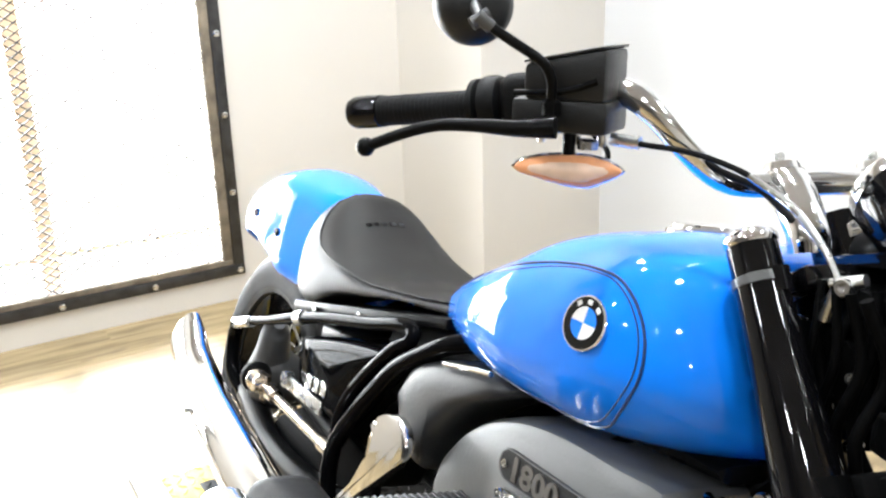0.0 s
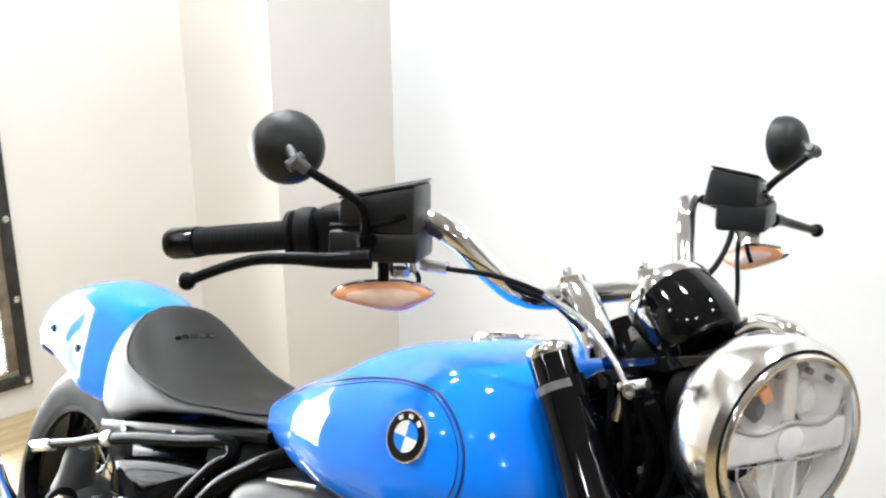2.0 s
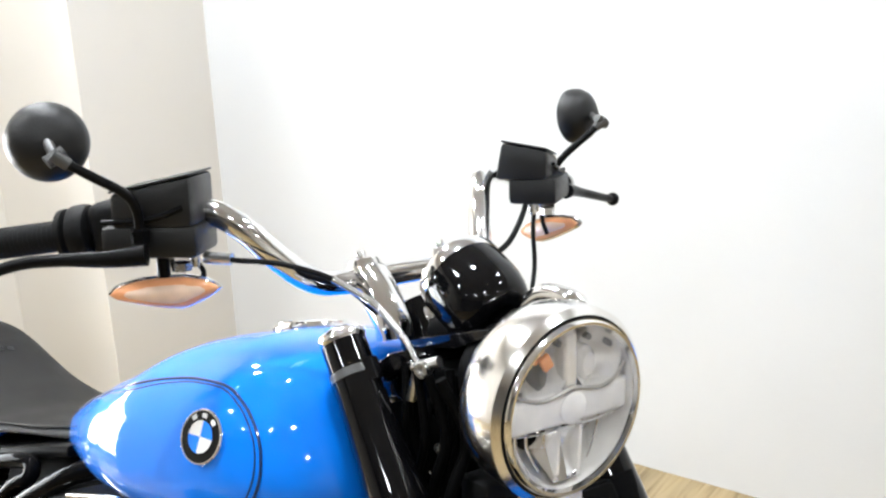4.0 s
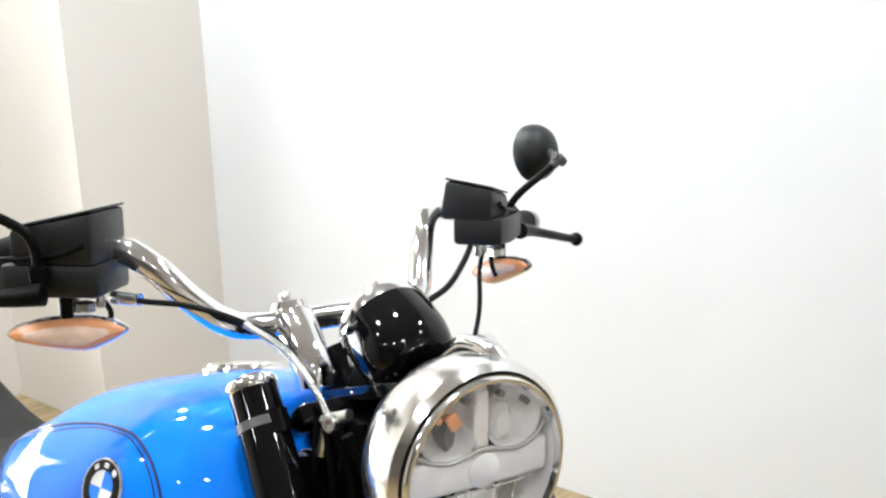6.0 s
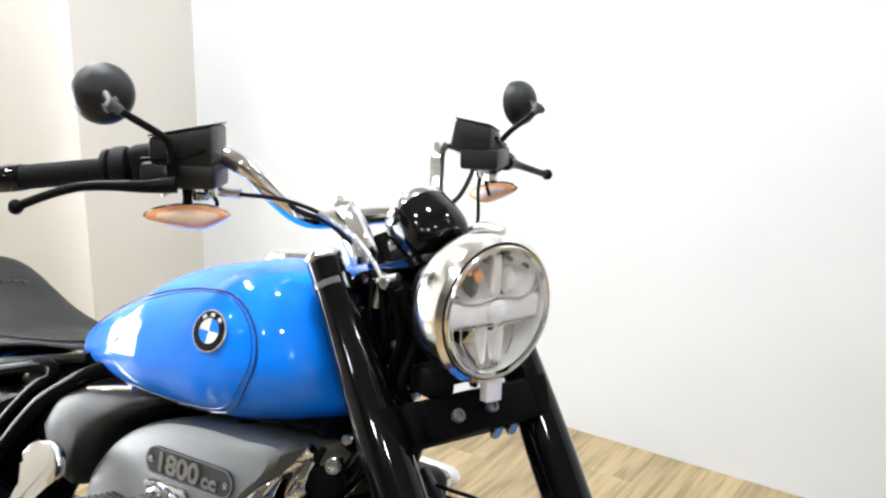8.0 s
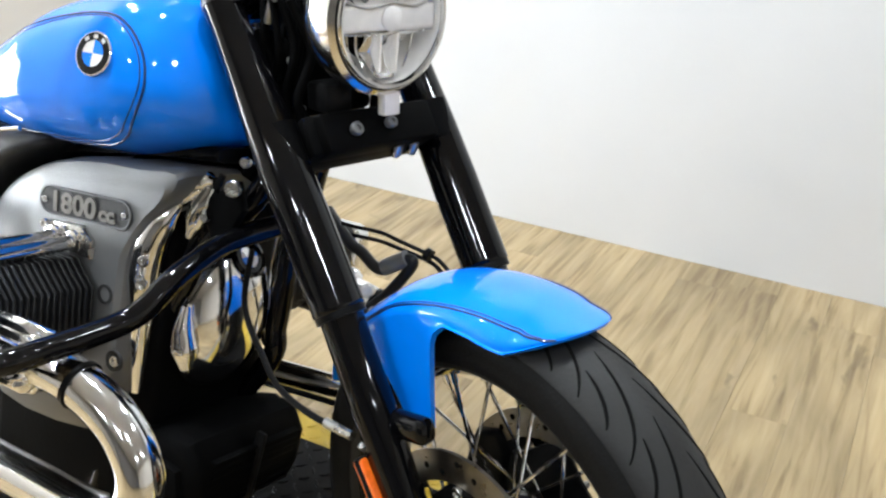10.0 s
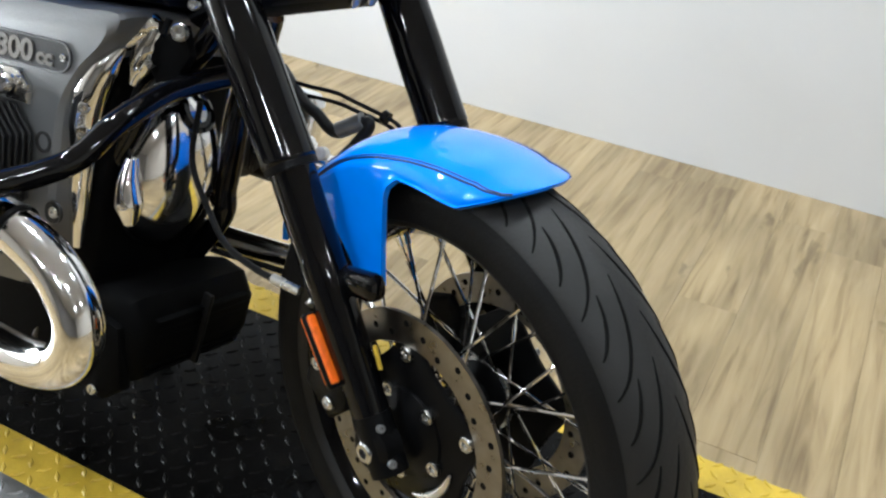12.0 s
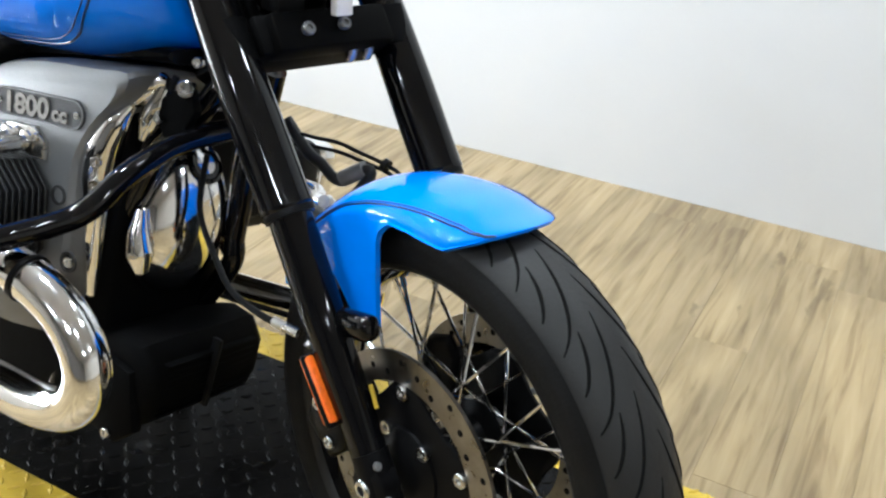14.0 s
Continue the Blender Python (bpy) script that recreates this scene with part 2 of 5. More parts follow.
def lathe(profile, n=40, caps=True):
    """A turned body about z from (radius, height) pairs."""
    return skin([[(max(r, 1e-4) * math.cos(a), max(r, 1e-4) * math.sin(a), h) for a in np.linspace(0, 2 * math.pi, n, endpoint=False)] for r, h in profile], caps=caps)


def aim(place, axis):
    """A pose at place whose z points along axis."""
    return Matrix.Translation(place) @ Vector(axis).to_track_quat("Z", "Y").to_matrix().to_4x4()


def moved(bm, m):
    bmesh.ops.transform(bm, matrix=m, verts=bm.verts)
    return bm


def rod(a, b, r, n=14):
    a, b = Vector(a), Vector(b)
    return moved(lathe([(r, 0), (r, (b - a).length)], n), aim(a, b - a))


def block(x0, x1, y0, y1, z0, z1, bevel=0.0, seg=2):
    bm = bmesh.new()
    bmesh.ops.create_cube(bm, size=1)
    for v in bm.verts:
        v.co = Vector(((x0 + x1) / 2 + v.co.x * (x1 - x0), (y0 + y1) / 2 + v.co.y * (y1 - y0), (z0 + z1) / 2 + v.co.z * (z1 - z0)))
    if bevel:
        bmesh.ops.bevel(bm, geom=bm.edges[:], offset=bevel, segments=seg, profile=0.5, affect="EDGES")
    return bm


def joined(*parts):
    """Several bmeshes of one piece in one."""
    out = bmesh.new()
    for bm in parts:
        me = bpy.data.meshes.new("tmp")
        bm.to_mesh(me)
        bm.free()
        out.from_mesh(me)
        bpy.data.meshes.remove(me)
    return out


def prism(outline, y0, y1, bevel=0.0, seg=2):
    """An outline in x and z, pushed out from y0 to y1."""
    bm = bmesh.new()
    a = [bm.verts.new((x, y0, z)) for x, z in outline]
    b = [bm.verts.new((x, y1, z)) for x, z in outline]
    n = len(a)
    for k in range(n):
        bm.faces.new((a[k], a[(k + 1) % n], b[(k + 1) % n], b[k]))
    bm.faces.new(a[::-1])
    bm.faces.new(b)
    if bevel:
        rim = [e for e in bm.edges if abs(e.verts[0].co.y - e.verts[1].co.y) < 1e-6]
        bmesh.ops.bevel(bm, geom=rim, offset=bevel, segments=seg, profile=0.5, affect="EDGES")
    return bm


def bolt_mesh(r=0.006, h=0.005):
    """A socket-head bolt: turned head with a recess."""
    return lathe([(r * 0.7, -h), (r, 0), (r, h * 0.75), (r * 0.85, h), (r * 0.5, h), (r * 0.45, h * 0.4), (0.0002, h * 0.4)], 14)


# ---- room ----
def structure(name, bm, mat, label=""):
    ob = part(name, bm, mat, None, label)
    return tagged(ob, kind="structure")


WX, BY, EX, FY, FX, NY = -2.985, 1.685, -2.44, 1.175, 4.3, -6.0
WIN = (-1.15, 0.515, 0.08, 1.268)
floor = structure("floor", block(WX - 0.25, FX + 0.2, NY, BY + 0.2, -0.12, -0.016), JOINT, "grey-beige wooden plank floor under the motorcycle")
structure("wall_back", block(EX, FX + 0.2, BY, BY + 0.2, -0.12, CEILING), WALL, "plain off-white painted wall behind the motorcycle")
structure("column", block(WX - 0.2, EX, FY, BY + 0.2, -0.12, CEILING), WALL_WARM, "square cream painted column in the corner")
side = structure("wall_window", joined(
    block(WX - 0.2, WX, WIN[1] - 0.03, FY, -0.12, CEILING), block(WX - 0.2, WX, NY, WIN[0] + 0.03, -0.12, CEILING),
    block(WX - 0.2, WX, WIN[0] + 0.03, WIN[1] - 0.03, -0.12, WIN[2] + 0.03), block(WX - 0.2, WX, WIN[0] + 0.03, WIN[1] - 0.03, WIN[3] - 0.03, CEILING)),
    WALL_WARM, "cream painted wall with a low screened window")
structure("wall_front", block(FX, FX + 0.2, NY, BY, -0.12, CEILING), WALL_WARM, "plain cream painted wall")
structure("wall_near", block(WX - 0.2, FX + 0.2, NY - 0.2, NY, -0.12, CEILING), SHADE, "plain taupe painted wall")
structure("ceiling", block(WX - 0.2, FX + 0.2, NY - 0.2, BY + 0.2, CEILING, CEILING + 0.15), CEIL, "plain pale ceiling with round downlights")
outside = structure("backdrop", block(WX - 0.62, WX - 0.6, WIN[0] - 0.8, WIN[1] + 0.8, -0.3, 2.7), DAY, "bright overcast daylight outside the window")


def window():
    y0, y1, z0, z1 = WIN
    ob = tagged(new("window_1"), "dark steel framed window with expanded metal screen", "window", kind="structure")
    w, d = 0.037, WX + 0.012
    bars = [(y0, y1, z0, z0 + w), (y0, y1, z1 - w, z1), (y0, y0 + w, z0 + w, z1 - w), (y1 - w, y1, z0 + w, z1 - w)]
    for a, b, c, e in bars:
        part("window_frame", block(WX, d, a, b, c, e, 0.002), FRAME_STEEL, ob)
    v = 0.034
    inner = [(y0 + w, y1 - w, z0 + w, z0 + w + 0.02), (y0 + w, y0 + w + v, z0 + w + 0.02, z1 - w - 0.018), (y1 - w - v, y1 - w, z0 + w + 0.02, z1 - w - 0.018)]
    for a, b, c, e in inner:
        part("batten", block(WX - 0.02, d - 0.006, a, b, c, e, 0.003), BATTEN, ob, "weathered wooden batten")
    # steel bar under the head, with a slit of daylight above it
    part("screen_bar", block(WX - 0.016, d - 0.006, y0 + w + v, y1 - w - v, z1 - w - 0.040, z1 - w - 0.012, 0.002), FRAME_STEEL, ob, "dark steel bar below the window head")
    bolt = None
    for y in np.arange(y1 - 0.018, y0, -0.30):
        for z in (z0 + 0.018, z1 - 0.018):
            m = aim((d, y, z), (1, 0, 0))
            bolt = again(bolt, m) if bolt else part("bolt", bolt_mesh(0.011, 0.005), STEEL, ob, "round steel bolt head", m)
    for z in np.arange(z0 + 0.30, z1 - 0.1, 0.268):
        for y in (y0 + 0.018, y1 - 0.018):
            again(bolt, aim((d, y, z), (1, 0, 0)))
    # pine bars of the sash behind the screen
    for y in (-0.10, -0.72):
        part("mullion", block(WX - 0.15, WX - 0.11, y - 0.027, y + 0.027, z0, z1, 0.003), MULLION, ob, "pale pine sash bar")
    part("mullion", block(WX - 0.152, WX - 0.108, y0, y1, 0.219, 0.241, 0.003), MULLION, ob)
    # expanded metal: two families of slanting strands
    bm, a0, a1, c0, c1 = bmesh.new(), y0 + w, y1 - w, z0 + w, z1 - w - 0.02
    sy, sz, t = 0.044, 0.0285, 0.0019
    slope = sz / sy
    for sign in (1, -1):
        for c in np.arange(-3, 4, sz):
            ends = []
            for y in (a0, a1):
                ends.append((y, c + sign * slope * (y - a0)))
            (ya, za), (yb, zb) = ends
            lo, hi = 0.0, 1.0
            for bound, s in ((c0, 1), (c1, -1)):
                f0, f1 = s * (za - bound), s * (zb - bound)
                if f0 < 0 and f1 < 0:
                    lo, hi = 1, 0
                elif f0 < 0:
                    lo = max(lo, f0 / (f0 - f1))
                elif f1 < 0:
                    hi = min(hi, f0 / (f0 - f1))
            if hi - lo < 0.01:
                continue
            p, q = [Vector((WX - 0.012 + 0.0012 * sign, ya + (yb - ya) * k, za + (zb - za) * k)) for k in (lo, hi)]
            u = Vector((0, -(q - p).z, (q - p).y)).normalized() * t
            x = Vector((0.0045, 0, 0))
            ring = [[bm.verts.new(e + o) for o in (-u - x, u - x, u + x, -u + x)] for e in (p, q)]
            for k in range(4):
                bm.faces.new((ring[0][k], ring[0][(k + 1) % 4], ring[1][(k + 1) % 4], ring[1][k]))
    tagged(part("wire_screen", bm, FRAME_STEEL, ob, "diamond pattern expanded metal screen"), kind="stuff")


window()


def downlights():
    first = None
    for x, y, dim in LAMP_SPOTS:
        m = pose(x, y, CEILING)
        if first is None:
            first = tagged(new("downlight"), "round recessed ceiling downlight with white rim", "ceiling light", "ceiling downlights")
            first.matrix_world = m
            part("rim", lathe([(0.10, 0), (0.118, 0), (0.118, -0.012), (0.098, -0.018), (0.092, -0.012), (0.092, -0.001)], 32), WHITE_ENAMEL, first)
            part("diffuser", lathe([(0.09, -0.002), (0.09, -0.006), (0.0005, -0.006)], 32), BULB, first)
        else:
            copy_thing(first, m)


downlights()


def platform():
    """Low tread-plate platform: black field, yellow border, raised lugs."""
    x0, x1, y0, y1, w, e = -1.95, 0.62, -0.088, 0.530, 0.0725, 0.06
    ob = tagged(new("platform"), "low black tread plate platform with yellow border and bare steel edge", "platform")
    part("deck", block(x0 + w, x1 - w, y0 + w, y1 - w, -0.016, 0.0, 0), PLATE, ob)
    for a, b, c, d in ((x0, x1, y0, y0 + w), (x0, x1, y1 - w, y1), (x0, x0 + w, y0 + w, y1 - w), (x1 - w, x1, y0 + w, y1 - w)):
        part("border", block(a, b, c, d, -0.016, 0.0, 0), YELLOW, ob, "worn yellow painted border")
    for a, b, c, d in ((x0 - e, x1, y0 - e, y0), (x0 - e, x0, y0, y1)):
        part("steel_edge", block(a, b, c, d, -0.016, 0.0, 0), BARE_PLATE, ob, "bare grey steel tread plate edge")
    rng = random.Random(4)

    def lugs(zone):
        bm = bmesh.new()
        s = 0.0275
        for i in range(int((x1 - x0 + 2 * e) / s)):
            for j in range(int((y1 - y0 + 2 * e) / s)):
                x, y = x0 - e + 0.014 + i * s, y0 - e + 0.014 + j * s
                if x > x1 or y > y1:
                    continue
                field = x0 + w < x < x1 - w and y0 + w < y < y1 - w
                if (0 if field else 1 if x0 < x < x1 and y0 < y < y1 else 2) != zone:
                    continue
                a = radians(45 if (i + j) % 2 else -45) + rng.uniform(-0.04, 0.04)
                d, n = Vector((math.cos(a), math.sin(a), 0)), Vector((-math.sin(a), math.cos(a), 0))
                c = Vector((x, y, 0))
                base = [bm.verts.new(c + q) for q in (d * 0.0125, n * 0.0042, -d * 0.0125, -n * 0.0042)]
                top = [bm.verts.new(c + q * 0.55 + Vector((0, 0, 0.0022))) for q in (d * 0.0125, n * 0.0042, -d * 0.0125, -n * 0.0042)]
                for k in range(4):
                    bm.faces.new((base[k], base[(k + 1) % 4], top[(k + 1) % 4], top[k]))
                bm.faces.new(top)
        return bm

    for zone, name, mat in ((0, "deck_relief", PLATE), (1, "border_relief", YELLOW), (2, "edge_relief", BARE_PLATE)):
        tagged(part(name, lugs(zone), mat, ob), kind="stuff")


platform()

# ---- motorcycle: body ----
bike = tagged(new("motorcycle"), "blue and black cruiser motorcycle with chrome trim on a platform", "motorcycle")
bike.matrix_world = pose(0, 0, 0.009, -15.95, -1.10, -2.0)
AXIS = Vector((-math.tan(radians(32.7)), 0, 1)).normalized()
STEER = Matrix.Translation((0.15, 0, 0)) @ Matrix.Rotation(radians(-20.93), 4, AXIS) @ Matrix.Translation((-0.15, 0, 0))

# fuel tank: half width, top, bottom and widest height along its length
TANK_U = [-0.4406, -0.4555, -0.5003, -0.56, -0.6202, -0.7025, -0.7861, -0.8706, -0.9451, -1.004, -1.0417, -1.0578]
TANK_W = [0.1178, 0.1446, 0.183, 0.2035, 0.2082, 0.2078, 0.1885, 0.1504, 0.1111, 0.0778, 0.0436, 0.0121]
TANK_T = [0.9233, 0.9335, 0.9374, 0.9349, 0.9241, 0.9039, 0.8622, 0.8237, 0.7888, 0.757, 0.7366, 0.7223]
TANK_B = [0.7913, 0.7614, 0.7325, 0.7116, 0.696, 0.6901, 0.6871, 0.6848, 0.6804, 0.6794, 0.6827, 0.6886]
TANK_M = [0.8533, 0.8434, 0.8295, 0.8122, 0.7985, 0.7875, 0.7707, 0.7542, 0.7366, 0.7212, 0.7116, 0.7044]
TANK_ROUND = (2.55, 2.64)
_us = -np.array(TANK_U)


def eased(x, xs, ys):
    """A smooth value between stations, without kinks or overshoot."""
    k = min(max(int(np.searchsorted(xs, x)) - 1, 0), len(xs) - 2)
    h = np.diff(xs)
    d = np.diff(ys) / h

    def slope(i):
        if i in (0, len(xs) - 1):
            return d[0] if i == 0 else d[-1]
        return 0.0 if d[i - 1] * d[i] <= 0 else 2 * d[i - 1] * d[i] / (d[i - 1] + d[i])

    t = (x - xs[k]) / h[k]
    a, b = slope(k) * h[k], slope(k + 1) * h[k]
    return float((2 * t ** 3 - 3 * t * t + 1) * ys[k] + (t ** 3 - 2 * t * t + t) * a + (3 * t * t - 2 * t ** 3) * ys[k + 1] + (t ** 3 - t * t) * b)


def tank_at(u):
    return [eased(-u, _us, np.array(v)) for v in (TANK_W, TANK_T, TANK_B, TANK_M)]


def lean_of(u, z):
    """How far the tank's front slants back towards its top."""
    return -0.50 * (z - 0.83) * float(np.interp(-u, [0.44, 0.62, 0.8], [1, 0.35, 0]))


def tank_point(u, z, side=-1, lift=0.0):
    w, t, b, m = tank_at(u)
    f = (z - m) / (t - m) if z > m else (m - z) / (m - b)
    f = min(max(f, 0), 1)
    p = TANK_ROUND[0] if z > m else TANK_ROUND[1]
    y = (w + lift) * max(0.0, 1 - f ** p) ** (1 / p)
    return Vector((u + lean_of(u, z), side * y, z))


def tank_shell():
    us = np.concatenate([np.linspace(-0.4406, -0.47, 6), np.linspace(-0.48, -0.96, 44), np.linspace(-0.97, -1.0578, 14)])
    rings = []
    for u in us:
        w, t, b, m = tank_at(u)
        ring = []
        for a in np.linspace(0, 2 * math.pi, 80, endpoint=False):
            c, s = math.cos(a), math.sin(a)
            p = TANK_ROUND[0] if s > 0 else TANK_ROUND[1]
            y = math.copysign(abs(c) ** (2 / p), c) * w
            z = m + math.copysign(abs(s) ** (2 / p), s) * ((t - m) if s > 0 else (m - b))
            ring.append((u + lean_of(u, z), y, z))
        rings.append(ring)
    return skin(rings)


def tank_normal(u, z, side=-1):
    a, b, c = tank_point(u, z, side), tank_point(u - 0.01, z, side), tank_point(u, z + 0.008, side)
    n = (b - a).cross(c - a).normalized()
    return n if n.y * side > 0 else -n


def fuel_tank():
    tank = part("fuel_tank", tank_shell(), BLUE, bike, "glossy bright blue teardrop fuel tank")
    for side in (-1, 1):
        line = [(-0.94, 0.766), (-0.868, 0.799), (-0.82, 0.818), (-0.755, 0.840), (-0.687, 0.862), (-0.643, 0.873), (-0.600, 0.880), (-0.552, 0.8815), (-0.525, 0.871), (-0.511, 0.855), (-0.506, 0.834), (-0.511, 0.806), (-0.526, 0.780), (-0.549, 0.754), (-0.578, 0.731), (-0.62, 0.714), (-0.70, 0.706), (-0.80, 0.703)]
        smooth = curve_points([(u, 0, z) for u, z in line], 6)
        for shift, r in ((0.0, 0.0016), (0.006, 0.0008)):
            cen = Vector((-0.70, 0, 0.80))
            pts = []
            for q in smooth:
                d = (q - cen).normalized() * shift
                pts.append(tank_point(q.x - d.x, q.z - d.z, side, 0.0002))
            part("pinstripe", tube(pts, r, 6, smooth=False), STRIPE, tank, "dark blue pinstripe")
        # round enamel badge in quarters
        u, z = -0.572, 0.831
        m = aim(tank_point(u, z, side) + tank_normal(u, z, side) * 0.001, tank_normal(u, z, side)) @ Matrix.Scale(0.9, 4)
        badge = part("badge", lathe([(0.0300, -0.006), (0.0310, 0.001), (0.0300, 0.0025), (0.0290, 0.0025), (0.0285, 0.0015)], 48, caps=True), CHROME, tank, "round chrome rimmed tank badge", m)
        part("badge_ring", lathe([(0.0288, 0.0), (0.0288, 0.0022), (0.0182, 0.0026), (0.0182, 0.0)], 48), BLACK, badge, "black enamel ring")
        for k in range(4):
            bm = bmesh.new()
            c = bm.verts.new((0, 0, 0.0024))
            arc = [bm.verts.new((0.0182 * math.cos(a), 0.0182 * math.sin(a), 0.0024)) for a in np.linspace(k * math.pi / 2, (k + 1) * math.pi / 2, 9)]
            for p, q in zip(arc, arc[1:]):
                bm.faces.new((c, p, q))
            ret = bmesh.ops.extrude_face_region(bm, geom=bm.faces[:])
            bmesh.ops.translate(bm, vec=(0, 0, 0.0006), verts=[v for v in ret["geom"] if isinstance(v, bmesh.types.BMVert)])
            part("badge_quarter", bm, WHITE_ENAMEL if k % 2 else BLUE, badge)
        for k in range(3):
            a = radians(52 + 38 * k)
            bar = block(-0.0032, 0.0032, -0.0026, 0.0026, 0.0022, 0.0031)
            part("badge_mark", moved(bar, Matrix.Rotation(a - math.pi / 2, 4, "Z") @ Matrix.Translation((0, 0.0235, 0))), WHITE_ENAMEL, badge)
    w, t, b, m = tank_at(-0.64)
    cap = part("filler_cap", lathe([(0.048, -0.01), (0.049, 0.004), (0.046, 0.007), (0.043, 0.007), (0.042, 0.010), (0.038, 0.012), (0.0005, 0.0135)], 48), CHROME, tank, "round chrome filler cap", aim((-0.635, 0, 0.922), (-0.2, 0, 1)))


fuel_tank()

SEAT_X = [-1.5046, -1.4958, -1.4739, -1.4301, -1.3753, -1.3096, -1.2548, -1.166, -1.088, -1.0, -0.93]
SEAT_W = [0.0618, 0.091, 0.1116, 0.1242, 0.1352, 0.138, 0.1377, 0.1276, 0.1115, 0.0905, 0.0712]
SEAT_T = [0.727, 0.7675, 0.7913, 0.7988, 0.7779, 0.7452, 0.7267, 0.7099, 0.7146, 0.7283, 0.7459]
SEAT_B = [0.6222, 0.6112, 0.6013, 0.5935, 0.6016, 0.6309, 0.6542, 0.678, 0.697, 0.708, 0.718]


def seat_at(x):
    w, t, b = [eased(x, np.array(SEAT_X), np.array(v)) for v in (SEAT_W, SEAT_T, SEAT_B)]
    return w, t, b, b + 0.30 * (t - b)


def seat_point(x, a, lift=0.0):
    """A point of the seat's skin; a is the angle round it, a quarter turn being the top."""
    w, t, b, m = seat_at(x)
    c, s = math.cos(a), math.sin(a)
    p = 0.92 if s > 0 else 0.3
    y = math.copysign(abs(c) ** p, c) * (w + lift)
    return Vector((x, y, m + math.copysign(abs(s) ** p, s) * ((t + lift - m) if s > 0 else (m - b))))


def seat():
    xs = np.concatenate([np.linspace(-1.5046, -1.475, 8), np.linspace(-1.465, -0.93, 40)])
    cover = part("seat", skin([[seat_point(x, a) for a in np.linspace(0, math.tau, 48, endpoint=False)] for x in xs]), LEATHER, bike, "low dark grey leather solo seat", angle=60)
    # raised top panel, its edge running back round the hump
    rings = []
    for x in np.linspace(-1.450, -0.962, 50):
        low = float(np.interp(-x, [0.962, 0.99, 1.05, 1.15, 1.22, 1.29, 1.366, 1.40, 1.425, 1.442, 1.450], [0.92, 0.64, 0.48, 0.46, 0.46, 0.44, 0.46, 0.56, 0.72, 0.88, 0.97]))
        a0 = math.asin(low ** (1 / 0.92))
        ring = [seat_point(x, a, 0.0035) for a in np.linspace(a0, math.pi - a0, 31)]
        rings.append([seat_point(x, a0 - 0.01, -0.004), *ring, seat_point(x, math.pi - a0 + 0.01, -0.004)])
    part("seat_panel", skin(rings, close=False), LEATHER_TOP, cover, "smooth darker top panel", angle=60)
    for k in (1, -2):
        part("seam", tube([r[k] for r in rings], 0.0018, 6, smooth=False), LEATHER, cover)
    # embossed lettering, too worn to read
    for k in range(5):
        a = radians(112 - 6 * k)
        p, q = seat_point(-1.345, a, 0.0042), seat_point(-1.345, a - radians(4.2), 0.0042)
        along, back = (q - p).normalized(), (seat_point(-1.355, a, 0.0042) - p).normalized()
        lie = Matrix((along, back, along.cross(back))).transposed().to_4x4()
        part("embossing", moved(block(0, (q - p).length, -0.0045, 0.0045, -0.0008, 0.0006), Matrix.Translation(p) @ lie), BLACK, cover)
    part("seat_base", prism([(-1.44, 0.592), (-0.93, 0.722), (-0.93, 0.705), (-1.44, 0.570)], -0.125, 0.125, 0.006), SATIN, bike, "black seat base")
    for x, y, z in ((-1.335, -0.127, 0.603), (-1.17, -0.127, 0.645), (-1.04, -0.127, 0.68)):
        part("bolt", bolt_mesh(0.007), STEEL, bike, "steel bolt", aim((x, y, z), (0, -1, 0)))
    part("grab_trim", tube([(-1.498, -0.03, 0.781), (-1.506, 0, 0.786), (-1.498, 0.03, 0.781)], 0.009, 10), CHROME, bike, "small chrome trim behind the seat")


seat()

REAR = Vector((-1.60, 0, 0.345))


def rear_half(deg):
    return float(np.interp(deg, [42, 60, 75, 90, 105, 118, 128, 134, 138], [0.036, 0.060, 0.083, 0.102, 0.109, 0.106, 0.094, 0.078, 0.045]))


